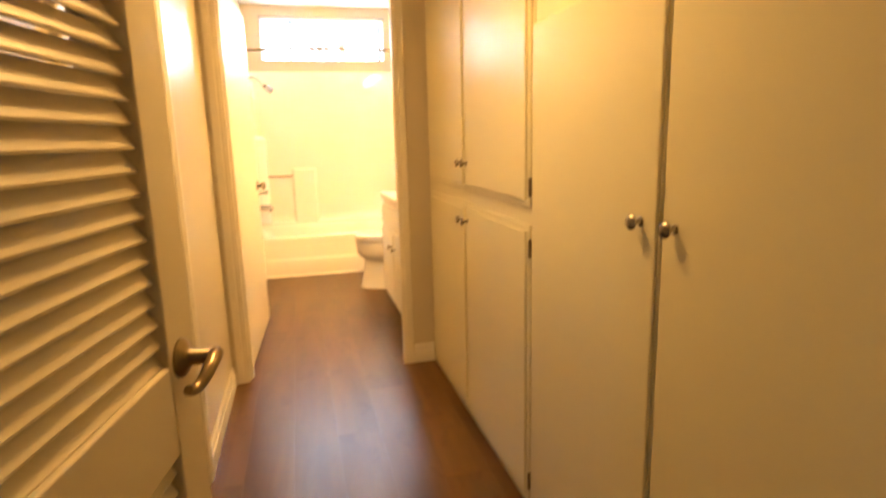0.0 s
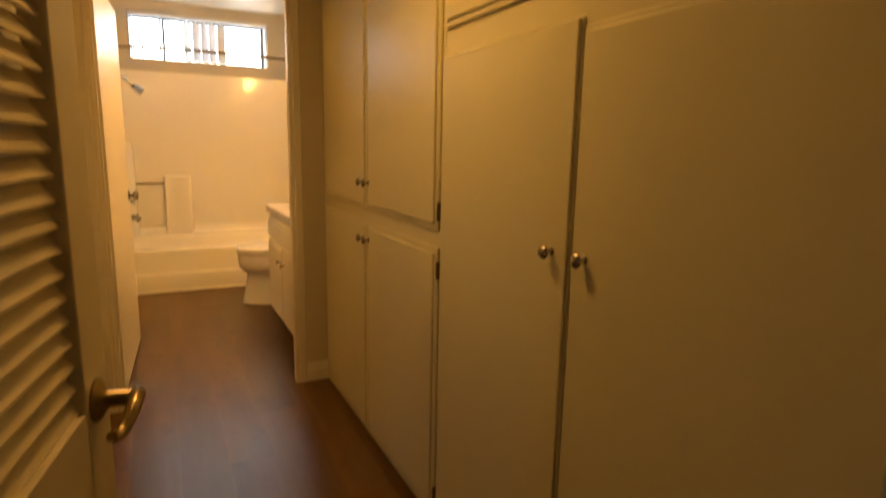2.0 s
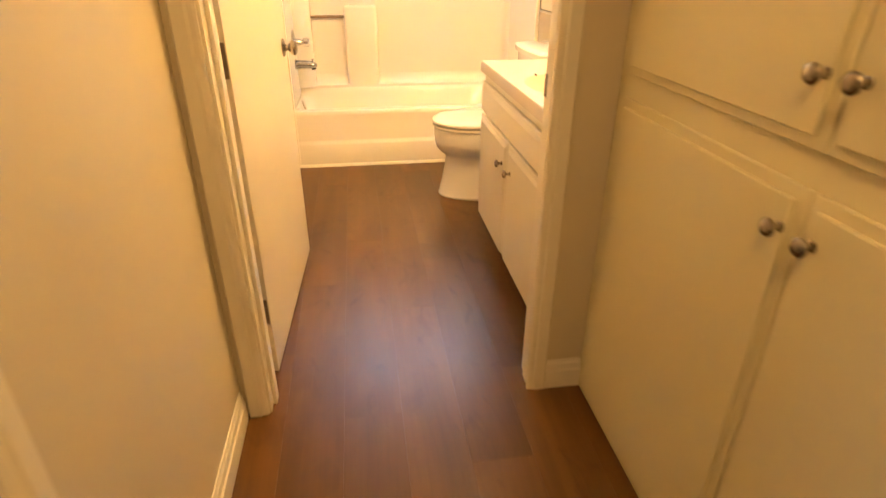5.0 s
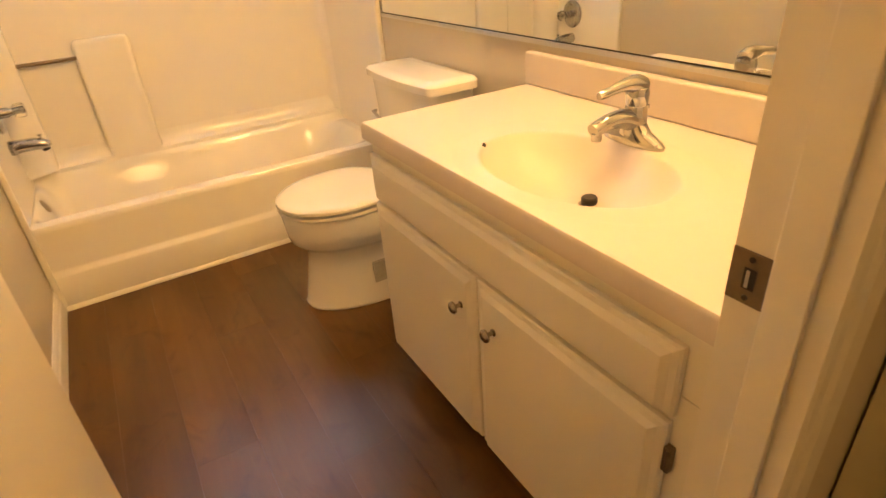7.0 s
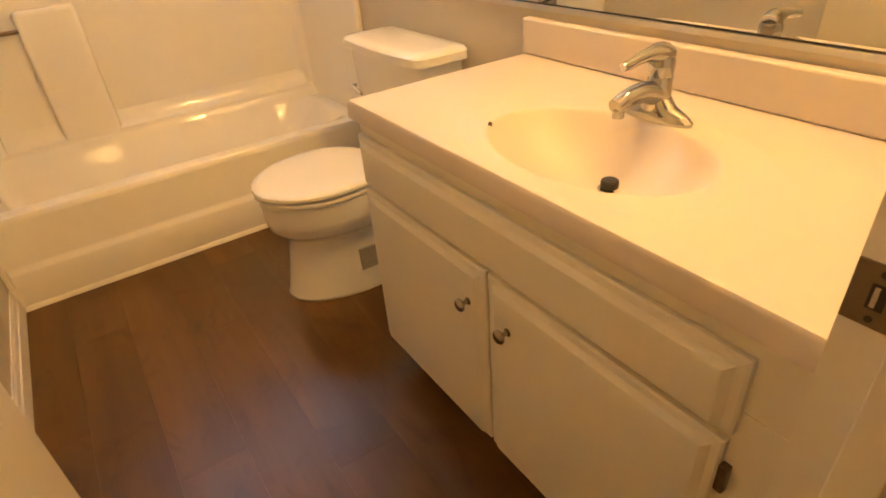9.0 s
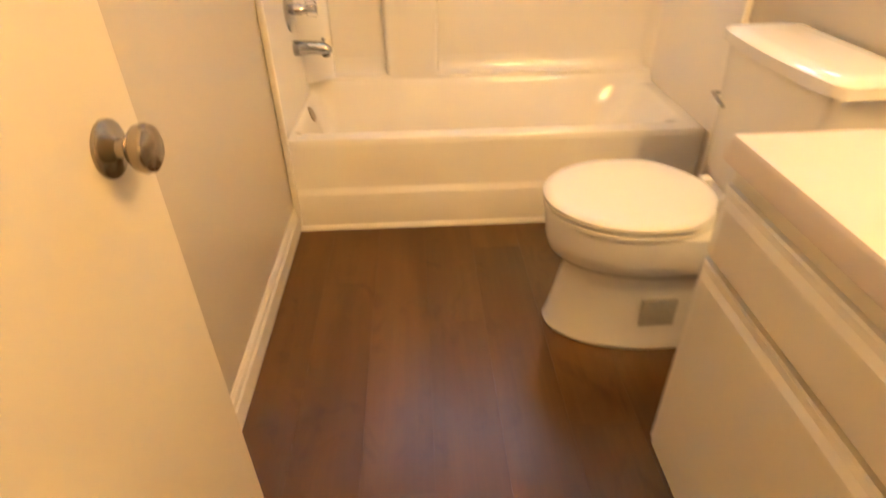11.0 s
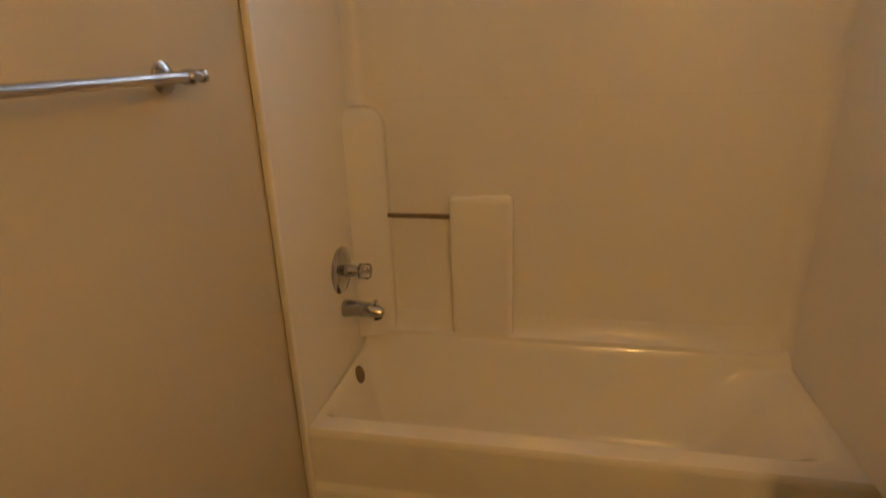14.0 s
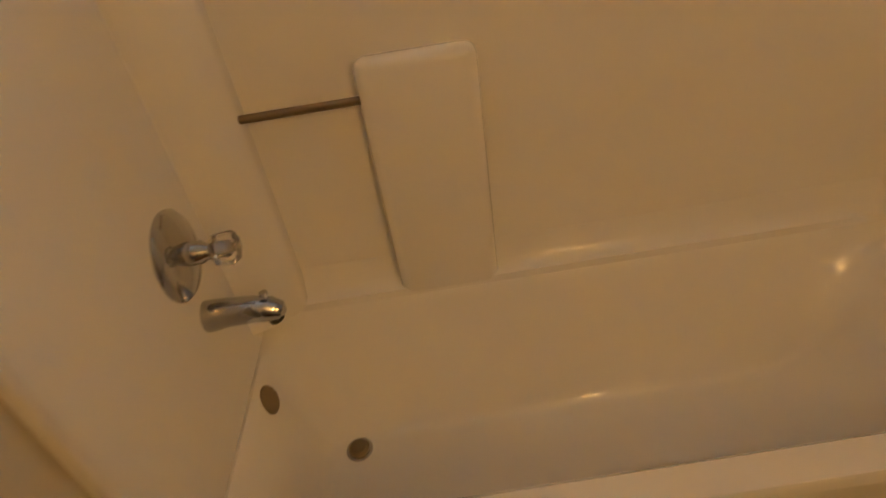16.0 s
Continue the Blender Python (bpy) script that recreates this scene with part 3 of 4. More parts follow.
bevelled_front(van, "door", 0.700, 1.206, 0.118, 0.614, 0.028, (0.752, 0.516))
bevelled_front(van, "door", 0.186, 0.694, 0.118, 0.614, 0.028, (0.622, 0.516), ((0.180, 0.545), (0.180, 0.20)))

SCX, SCY, SAX, SAY = 1.112, 0.632, 0.152, 0.222


def top_height(x, y):
    z = 0.847
    r = math.hypot((x - SCX) / SAX, (y - SCY) / SAY)
    if r < 1.06:
        z -= 0.104 * (1 - (r / 1.06) ** 2.7) ** 1.05
    r2 = math.hypot((x - SCX - 0.01) / (SAX * 1.42), (y - SCY) / (SAY * 1.42))
    z -= 0.0018 * smoothstep((1.03 - r2) / 0.05)
    for d in (x - 0.897, y - VY0 + 0.003, VY1 + 0.007 - y):
        if d < 0.008:
            z -= 0.008 - math.sqrt(max(0, 0.008 ** 2 - (0.008 - max(d, 0)) ** 2))
    return z


top = thing("countertop", "cream cultured marble vanity top with moulded oval basin", "countertop")
part("basin_top", sheet(0.897, BX1 - 0.002, VY0 - 0.003, VY1 + 0.007, 130, 210, top_height, 0.802), M_TOP, top, "", True)
part("backsplash", box(BX1 - 0.032, BX1 - 0.002, VY0 - 0.003, VY1 + 0.007, 0.8475, 0.943, 0.006, 3), M_TOP, top)
part("overflow_slot", lathe([(0, 0), (0, 0.006), (0.001, 0.006), (0.001, 0)], (0.2, -0.9, 0.35), (1.040, 0.842, top_height(1.040, 0.842) + 0.001), 12), M_RUBBER, top)
dr = part("drain_flange", lathe([(0, 0), (0, 0.024), (0.003, 0.023), (0.0035, 0.018), (0.002, 0.0)], (0, 0, 1), (1.158, 0.622, top_height(1.158, 0.622) - 0.004), 24), M_CHROME, top, "", True)
part("stopper", lathe([(0, 0), (0.002, 0.0175), (0.014, 0.0175), (0.017, 0.015), (0.0175, 0)], (0, 0, 1), (1.158, 0.622, top_height(1.158, 0.622) - 0.001), 24), M_RUBBER, dr, "dark pop-up stopper", True)


def faucet(at):
    f = thing("basin_faucet", "chrome single-lever faucet on the vanity top", "faucet")
    f.location, f.scale = at, (1.03, 1.06, 1.10)
    x, y, z = at = (0, 0, 0)

    def oval(h, ax, ay, dx=0.0):
        return [(x + dx + ax * math.cos(a), y + ay * math.sin(a), z + h) for a in [2 * math.pi * i / 36 for i in range(36)]]
    part("base_plate", rings([oval(0.0, 0.026, 0.078), oval(0.006, 0.027, 0.079), oval(0.014, 0.024, 0.070), oval(0.026, 0.023, 0.040), oval(0.040, 0.022, 0.026)]), M_CHROME, f, "", True)
    part("body", lathe([(0.02, 0), (0.02, 0.025), (0.05, 0.0235), (0.072, 0.022), (0.075, 0.0205), (0.078, 0.022), (0.098, 0.024), (0.108, 0.021), (0.114, 0.012), (0.115, 0)], (0.0, 0, 1), at, 28), M_CHROME, f, "", True)
    pts = bezier((x - 0.005, y, z + 0.042), (x - 0.04, y, z + 0.062), (x - 0.08, y, z + 0.060), (x - 0.118, y, z + 0.046), 10)
    part("spout", tube(pts, 0.015, 16, radii=[0.021, 0.0205, 0.020, 0.019, 0.018, 0.0172, 0.0165, 0.016, 0.0155, 0.015, 0.0145]), M_CHROME, f, "", True)
    part("aerator", lathe([(0, 0), (0, 0.0105), (0.014, 0.0105), (0.014, 0)], (0, 0, -1), (x - 0.108, y, z + 0.040), 18), M_CHROME, f, "", True)
    pts = bezier((x + 0.012, y, z + 0.108), (x - 0.03, y, z + 0.130), (x - 0.07, y, z + 0.112), (x - 0.108, y, z + 0.110), 10)
    part("lever", tube(pts, 0.011, 14, radii=[0.018, 0.019, 0.0175, 0.015, 0.0125, 0.011, 0.010, 0.0092, 0.0088, 0.0088, 0.007]), M_CHROME, f, "", True)
    part("lift_rod", lathe([(0, 0), (0, 0.0025), (0.045, 0.0025), (0.047, 0.0055), (0.054, 0.0055), (0.056, 0)], (0, 0, 1), (x + 0.032, y, z + 0.015), 12), M_CHROME, f, "", True)
    return f


faucet((1.296, 0.640, 0.8452))

# ---- mirror ----
mirror = thing("wall_mirror", "wide frameless wall mirror with thin aluminium edge channel", "mirror")
MY0, MY1, MZ0, MZ1 = 0.13, 2.245, 0.978, 1.905
part("glass", box(BX1 - 0.008, BX1 - 0.002, MY0, MY1, MZ0, MZ1), M_MIRROR, mirror)
part("channel", boxes((BX1 - 0.013, BX1 - 0.001, MY0, MY1 + 0.004, MZ0 - 0.014, MZ0 - 0.0005), (BX1 - 0.0075, BX1 - 0.001, MY1 + 0.0005, MY1 + 0.006, MZ0, MZ1), bevel=0.001), M_ALU, mirror, "thin aluminium channel")
part("edge", boxes((BX1 - 0.0092, BX1 - 0.0085, MY0, MY1, MZ0, MZ0 + 0.004), (BX1 - 0.0092, BX1 - 0.0085, MY1 - 0.004, MY1, MZ0 + 0.004, MZ1)), M_RUBBER, mirror, "dark desilvered edge")

# ---- toilet ----
def egg(z, xf, xb, hw, cy, n=48, taper=0.0):
    """Closed loop with a rounded front at xf, a squarer back at xb and half width hw."""
    pts = []
    xm = xf + (xb - xf) * 0.52
    for i in range(n):
        a = 2 * math.pi * i / n
        c, s = math.cos(a), math.sin(a)
        if c < 0:
            px, py = xm + (xm - xf) * c, hw * s
        else:
            e = 0.62
            px = xm + (xb - xm) * abs(c) ** e
            py = hw * math.copysign(abs(s) ** 0.8, s) * (1 - taper * c * c)
        pts.append((px, cy + py, z))
    return pts


TCY = 1.748
toilet = thing("toilet", "white china two-piece toilet with closed lid", "toilet")
part("bowl", rings([egg(0.0, 0.778, 1.34, 0.158, TCY), egg(0.012, 0.774, 1.34, 0.161, TCY), egg(0.028, 0.781, 1.335, 0.154, TCY), egg(0.10, 0.796, 1.33, 0.142, TCY), egg(0.19, 0.814, 1.32, 0.134, TCY), egg(0.232, 0.820, 1.32, 0.133, TCY), egg(0.248, 0.812, 1.31, 0.140, TCY), egg(0.268, 0.786, 1.30, 0.162, TCY), egg(0.292, 0.764, 1.30, 0.181, TCY), egg(0.33, 0.756, 1.29, 0.190, TCY), egg(0.392, 0.752, 1.28, 0.194, TCY), egg(0.404, 0.755, 1.278, 0.192, TCY), egg(0.408, 0.762, 1.275, 0.186, TCY)]), M_CERAMIC, toilet, "", True)
part("seat", rings([egg(z, 0.744 + e, 1.212 - e, 0.199 - e, TCY, taper=0.42) for z, e in ((0.4125, 0.020), (0.415, 0.0), (0.426, 0.0), (0.428, 0.020))]), M_SEAT, toilet, "", True)
part("lid", rings([egg(z, 0.742 + e, 1.210 - e, 0.201 - e, TCY, taper=0.42) for z, e in ((0.4355, 0.022), (0.438, 0.0), (0.448, 0.0), (0.454, 0.006), (0.458, 0.025), (0.460, 0.09))]), M_SEAT, toilet, "", True)
for dy in (-0.07, 0.07):
    part("seat_hinge", box(1.206, 1.240, TCY + dy - 0.018, TCY + dy + 0.018, 0.409, 0.450, 0.006), M_SEAT, toilet)


def rounded_rect(x0, x1, y0, y1, z, r, bow=0.0, k=6):
    pts = []
    for cx, cy, a0 in ((x1 - r, y1 - r, 0), (x0 + r, y1 - r, 90), (x0 + r, y0 + r, 180), (x1 - r, y0 + r, 270)):
        for i in range(k + 1):
            a = radians(a0 + 90 * i / k)
            pts.append([cx + r * math.cos(a), cy + r * math.sin(a), z])
        if bow and a0 == 90:
            for j in range(1, 8):
                pts.append([x0, y1 - r - (y1 - y0 - 2 * r) * j / 8, z])
    ym, h = (y0 + y1) / 2, (y1 - y0) / 2
    return [(x - (bow * max(0.0, 1 - ((y - ym) / h) ** 2) if x < (x0 + x1) / 2 else 0), y, z2) for x, y, z2 in pts]


part("tank", rings([rounded_rect(1.300, 1.455, TCY - 0.205, TCY + 0.205, 0.395, 0.03, 0.012), rounded_rect(1.290, 1.460, TCY - 0.222, TCY + 0.222, 0.43, 0.03, 0.015), rounded_rect(1.278, 1.463, TCY - 0.245, TCY + 0.245, 0.783, 0.03, 0.018)]), M_CERAMIC, toilet, "", True)
part("tank_lid", rings([rounded_rect(1.272, 1.466, TCY - 0.252, TCY + 0.252, 0.7845, 0.03, 0.02), rounded_rect(1.264, 1.470, TCY - 0.268, TCY + 0.268, 0.790, 0.035, 0.022), rounded_rect(1.264, 1.470, TCY - 0.268, TCY + 0.268, 0.816, 0.035, 0.022), rounded_rect(1.272, 1.466, TCY - 0.254, TCY + 0.254, 0.826, 0.03, 0.02), rounded_rect(1.30, 1.44, TCY - 0.22, TCY + 0.22, 0.831, 0.03, 0.015)]), M_CERAMIC, toilet, "", True)
part("bowl_neck", rings([rounded_rect(1.20, 1.44, TCY - 0.12, TCY + 0.12, 0.30, 0.04), rounded_rect(1.20, 1.45, TCY - 0.17, TCY + 0.17, 0.385, 0.04), rounded_rect(1.21, 1.45, TCY - 0.17, TCY + 0.17, 0.396, 0.04)]), M_CERAMIC, toilet, "", True)
part("flush_lever", tube([(1.262, TCY + 0.19, 0.655), (1.245, TCY + 0.19, 0.655), (1.240, TCY + 0.15, 0.650), (1.238, TCY + 0.11, 0.643)], 0.006, 10), M_CHROME, toilet, "chrome flush lever", True)
# No recess is cut: a flat grey panel paints its shade on the base.
part("side_recess_shade", boxes((1.02, 1.12, TCY - 0.1465, TCY - 0.134, 0.085, 0.175), bevel=0.001), M_RECESS_CORD, toilet, "grey panel painted as the shaded recess in the base")
for dy in (-0.135, 0.135):
    part("bolt_cap", lathe([(0, 0), (0, 0.013), (0.010, 0.011), (0.016, 0.006), (0.017, 0)], (0, 0, 1), (1.16, TCY + dy, 0.004), 14), M_CERAMIC, toilet, "", True)

# ---- bathtub ----
RIM = 0.368
TX0, TX1, TY0, TY1 = SX0 + 0.006, 1.43, TUBY + 0.070, SY1 - 0.055


def tub_height(x, y):
    """Rim, then a basin whose four sides slope down and run into one another."""
    def side(d, w):
        return math.sin(math.pi / 2 * max(0.0, min(1.0, d / w))) ** 1.5
    z = RIM
    if y > TY1 - 0.03:
        z += 0.055 * smoothstep((y - TY1 + 0.03) / 0.06)
    drop = side(x - TX0, 0.11) * side(TX1 - x, 0.34) * side(y - TY0, 0.10) * side(TY1 - y, 0.14)
    z -= (RIM - 0.075 - 0.006 * (x - TX0)) * drop
    e = y - TUBY
    if e < 0.013:
        z -= 0.013 - math.sqrt(max(0, 0.013 ** 2 - (0.013 - max(e, 0)) ** 2))
    return z


tub = thing("bathtub", "glossy cream acrylic alcove bathtub", "bathtub")
part("basin", sheet(SX0 - 0.014, SX1 + 0.014, TUBY, SY1 + 0.014, 170, 74, tub_height, 0.03), M_TUB, tub, "", True)
ap = [(TUBY, 0.347), (TUBY - 0.002, 0.335), (TUBY - 0.001, 0.178), (TUBY - 0.004, 0.168), (TUBY - 0.014, 0.155), (TUBY - 0.018, 0.145), (TUBY - 0.016, 0.022), (TUBY - 0.012, 0.004), (TUBY + 0.02, 0.004), (TUBY + 0.02, 0.347)]
part("apron", extrude_profile(ap, "x", BX0 + 0.004, BX1 - 0.004), M_TUB, tub, "", True)
part("floor_strip", extrude_profile([(TUBY - 0.017, 0.0), (TUBY - 0.032, 0.0), (TUBY - 0.031, 0.006), (TUBY - 0.024, 0.014), (TUBY - 0.017, 0.017)], "x", BX0 + 0.016, BX1 - 0.004), M_CAULK, tub, "white caulked strip at the floor")
part("overflow_plate", lathe([(0, 0), (0, 0.034), (0.004, 0.034), (0.008, 0.030), (0.009, 0)], (0.93, 0, 0.35), (TX0 + 0.016, 2.748, 0.322), 28), M_BRONZE, tub, "round worn overflow plate", True)
dz = tub_height(0.095, 2.76)
td = part("drain", lathe([(0, 0), (0, 0.034), (0.003, 0.033), (0.004, 0.026), (0.002, 0)], (0, 0, 1), (0.095, 2.76, dz - 0.001), 26), M_CHROME, tub, "", True)
part("drain_stopper", lathe([(0, 0), (0.001, 0.025), (0.008, 0.026), (0.014, 0.020), (0.015, 0)], (0, 0, 1), (0.095, 2.76, dz + 0.001), 26), M_BRONZE, td, "dark metal drain stopper", True)

# ---- surround ----
sur = thing("tub_surround", "glossy cream moulded tub and shower surround", "shower surround")
SZ0, SZ1, R = 0.372, 1.885, 0.055
inner = [(SX0, TUBY - 0.012)]
inner += [(SX0 + R - R * math.cos(a), SY1 - R + R * math.sin(a)) for a in [i * math.pi / 16 for i in range(9)]]
inner += [(SX1 - R + R * math.sin(a), SY1 - R + R * math.cos(a)) for a in [i * math.pi / 16 for i in range(9)]]
inner += [(SX1, 2.292)]
outer = [(BX1 - 0.0015, 2.292), (BX1 - 0.0015, BY1 - 0.0015), (BX0 + 0.0015, BY1 - 0.0015), (BX0 + 0.0015, TUBY - 0.012)]
loop = inner + outer
part("wall_panel", rings([[(x, y, SZ0) for x, y in loop], [(x, y, 1.30) for x, y in loop]]), M_TUB, sur, "", True)
part("tiled_panel", rings([[(x, y, 1.3002) for x, y in loop], [(x, y, SZ1) for x, y in loop]]), M_TILED, sur, "", True)
part("top_flange", boxes((SX0 - 0.004, SX0 + 0.004, TUBY - 0.012, SY1, SZ1 + 0.0005, SZ1 + 0.012), (SX1 - 0.004, SX1 + 0.004, TUBY - 0.012, SY1, SZ1 + 0.0005, SZ1 + 0.012), (SX0 + 0.004, SX1 - 0.004, SY1 - 0.002, SY1 + 0.008, SZ1 + 0.0005, SZ1 + 0.010), bevel=0.002), M_CAULK, sur)
for x0, x1, yy in ((BX0 + 0.001, SX0 + 0.006, TUBY - 0.0125), (SX1 - 0.006, BX1 - 0.001, 2.2915)):
    part("front_trim", box(x0, x1, yy - 0.020, yy, 0.02, SZ1 + 0.006, 0.006, 3), M_CAULK, sur, "rounded front edge trim")
# moulded shelf block, corner column and recess with bar
part("shelf_block", box(0.268, 0.502, SY1 - 0.048, SY1 + 0.006, 0.36, 0.964, 0.024, 5), M_TUB, sur, "", True)
col = [(SX0 - 0.002, SY1 + 0.006), (SX0 - 0.002, SY1 - 0.12)] + [(SX0 + 0.118 * math.sin(a) ** 1.4, SY1 - 0.12 + 0.088 * (1 - math.cos(a)) ** 0.9) for a in [i * math.pi / 20 for i in range(1, 11)]] + [(SX0 + 0.118, SY1 + 0.006)]


def shrink(f):
    return [(SX0 - 0.002 + (x - SX0 + 0.002) * f, SY1 + 0.006 + (y - SY1 - 0.006) * f) for x, y in col]
part("corner_column", rings([[(x, y, 0.42) for x, y in col], [(x, y, 1.22) for x, y in col], [(x, y, 1.25) for x, y in shrink(0.93)], [(x, y, 1.275) for x, y in shrink(0.72)], [(x, y, 1.285) for x, y in shrink(0.4)]]), M_TUB, sur, "", True)
part("grab_bar", tube([(SX0 + 0.115, SY1 - 0.035, 0.889), (0.16, SY1 - 0.035, 0.889), (0.272, SY1 - 0.035, 0.889)], 0.0085, 16), M_BRONZE, sur, "short dark metal towel bar", True)
part("base_cove", rings([[(SX0 + 0.1, SY1 + 0.004 - dy, z) for dy, z in ((0, 0.40), (0.054, 0.40), (0.050, 0.421), (0.030, 0.428), (0.016, 0.446), (0.006, 0.476), (0, 0.53))], [(SX1 - 0.03, SY1 + 0.004 - dy, z) for dy, z in ((0, 0.40), (0.054, 0.40), (0.050, 0.421), (0.030, 0.428), (0.016, 0.446), (0.006, 0.476), (0, 0.53))]]), M_TUB, sur, "", True)

# ---- shower fittings ----
VYc = 2.726
valve = thing("shower_valve", "chrome round shower valve plate with clear acrylic knob", "shower valve")
part("plate", lathe([(0, 0), (0, 0.083), (0.003, 0.083), (0.010, 0.076), (0.016, 0.045), (0.020, 0.024), (0.020, 0)], (1, 0, 0), (SX0 + 0.0005, VYc, 0.75), 40), M_CHROME, valve, "", True)
part("stem", lathe([(0, 0), (0, 0.022), (0.03, 0.021), (0.036, 0.016), (0.05, 0.015), (0.05, 0)], (1, 0, 0), (SX0 + 0.018, VYc, 0.75), 24), M_CHROME, valve, "", True)
kn = bmesh.new()
NK = 24
loops = []
for d, r in ((0, 0.02), (0.004, 0.026), (0.034, 0.029), (0.042, 0.024), (0.044, 0.012)):
    loops.append([(SX0 + 0.066 + d, VYc + r * (1 + 0.07 * math.cos(8 * 2 * math.pi * i / 48)) * math.cos(2 * math.pi * i / 48), 0.75 + r * (1 + 0.07 * math.cos(8 * 2 * math.pi * i / 48)) * math.sin(2 * math.pi * i / 48)) for i in range(48)])
part("acrylic_knob", rings(loops, True, kn), M_ACRYLIC, valve, "clear faceted acrylic knob", True)
part("knob_core", lathe([(0, 0), (0, 0.009), (0.034, 0.008), (0.036, 0)], (1, 0, 0), (SX0 + 0.067, VYc, 0.75), 14), M_CHROME, valve, "", True)

spout = thing("tub_spout", "chrome tub spout with diverter pull", "tub spout")
zs = 0.605
part("body", tube([(SX0, VYc, zs), (SX0 + 0.012, VYc, zs), (SX0 + 0.04, VYc, zs + 0.002), (SX0 + 0.09, VYc, zs), (SX0 + 0.120, VYc, zs - 0.006), (SX0 + 0.137, VYc, zs - 0.014), (SX0 + 0.142, VYc, zs - 0.020)], 0.027, 22, radii=[0.031, 0.031, 0.028, 0.026, 0.024, 0.019, 0.008]), M_CHROME, spout, "", True)
part("outlet", lathe([(0, 0), (0, 0.016), (0.012, 0.015), (0.012, 0)], (0.2, 0, -1), (SX0 + 0.122, VYc, zs - 0.022), 18), M_RUBBER, spout)
part("diverter", lathe([(0, 0), (0, 0.004), (0.014, 0.004), (0.016, 0.008), (0.022, 0.008), (0.023, 0)], (0, 0, 1), (SX0 + 0.118, VYc, zs + 0.014), 14), M_CHROME, spout, "", True)

shower = thing("wall_shower", "chrome shower head on a bent arm", "shower head")
zt = 1.812
part("flange", lathe([(0, 0), (0, 0.033), (0.003, 0.033), (0.011, 0.022), (0.013, 0.011), (0.013, 0)], (1, 0, 0), (SX0 + 0.0005, VYc, zt), 28), M_CHROME, shower, "", True)
arm_pts = [(SX0, VYc, zt), (SX0 + 0.05, VYc, zt)] + bezier((SX0 + 0.05, VYc, zt), (SX0 + 0.085, VYc, zt), (SX0 + 0.10, VYc, zt - 0.015), (SX0 + 0.155, VYc, zt - 0.075), 10)[1:]
part("arm", tube(arm_pts, 0.0105, 14), M_CHROME, shower, "", True)
hd = Vector((0.72, 0, -0.52)).normalized()
h0 = Vector((SX0 + 0.150, VYc, zt - 0.070))
part("collar", lathe([(0, 0), (0, 0.016), (0.022, 0.018), (0.026, 0.012), (0.026, 0)], hd, h0, 20), M_RUBBER, shower, "", True)
part("head", lathe([(0.024, 0), (0.024, 0.018), (0.034, 0.030), (0.092, 0.034), (0.096, 0.031), (0.097, 0)], hd, h0, 28), M_CHROME, shower, "", True)

rod = thing("shower_rod", "curved antique nickel shower curtain rod", "curtain rod")
RY, RZ = 2.33, 1.992
pts = []
for i in range(33):
    u = i / 32
    pts.append((BX0 + 0.012 + (BX1 - BX0 - 0.024) * u, RY - 0.13 * math.sin(math.pi * u), RZ))
part("rod", tube(pts, 0.0125, 16), M_BRONZE, rod, "", True)
for x, s in ((BX0, 1), (BX1, -1)):
    part("flange", lathe([(0, 0), (0, 0.040), (0.006, 0.040), (0.018, 0.036), (0.034, 0.022), (0.048, 0.018), (0.05, 0)], (s, -0.12, 0), (x + s * 0.0015, RY, RZ), 28), M_BRONZE, rod, "flared metal rod flange", True)

towel = thing("towel_bar", "round satin metal towel bar on the wall", "towel bar")
TBX, TBZ, TB0, TB1 = BX0 + 0.060, 1.424, 1.300, 2.005
part("bar", tube([(TBX, TB0 - 0.035, TBZ), (TBX, (TB0 + TB1) / 2, TBZ), (TBX, TB1 + 0.035, TBZ)], 0.0095, 16), M_STEEL, towel, "", True)
for y in (TB0, TB1):
    part("post", lathe([(0, 0), (0, 0.031), (0.004, 0.031), (0.010, 0.024), (0.016, 0.012), (0.040, 0.010), (0.048, 0.0145), (0.066, 0.0145), (0.073, 0.009), (0.074, 0)], (1, 0, 0), (BX0 + 0.001, y, TBZ), 24), M_STEEL, towel, "", True)
for y in (TB0 - 0.035, TB1 + 0.035):
    s = 1 if y > TB0 else -1
    part("finial", lathe([(0, 0), (0, 0.0125), (0.008, 0.013), (0.012, 0.009), (0.013, 0)], (0, s, 0), (TBX, y, TBZ), 16), M_STEEL, towel, "", True)

# ---- bathroom lamp ----
dome_lamp("bathroom_ceiling_lamp", (0.275, 1.93, BZ), 0.15, M_OPAL, "round opal glass ceiling lamp with metal rim")
vl = thing("vanity_light", "lit vanity light bar with globe bulbs above the mirror", "wall light")
part("backplate", box(BX1 - 0.028, BX1 - 0.001, 0.33, 0.97, 2.03, 2.14, 0.006, 3), M_NICKEL, vl)
for y in (0.41, 0.57, 0.73, 0.89):
    so = part("socket", lathe([(0, 0), (0, 0.026), (0.012, 0.025), (0.026, 0.012), (0.10, 0.011), (0.104, 0.024), (0.126, 0.026), (0.126, 0)], (-1, 0, -0.12), (BX1 - 0.0285, y, 2.070), 20), M_NICKEL, vl, "", True)
    part("bulb", lathe([(0.124, 0)] + [(0.172 - 0.047 * math.cos(a), 0.047 * math.sin(a)) for a in [0.35 + i * (math.pi - 0.35) / 12 for i in range(13)]], (-1, 0, -0.12), (BX1 - 0.0285, y, 2.070), 24), M_BATHGLOW, so, "glowing white globe bulb", True)

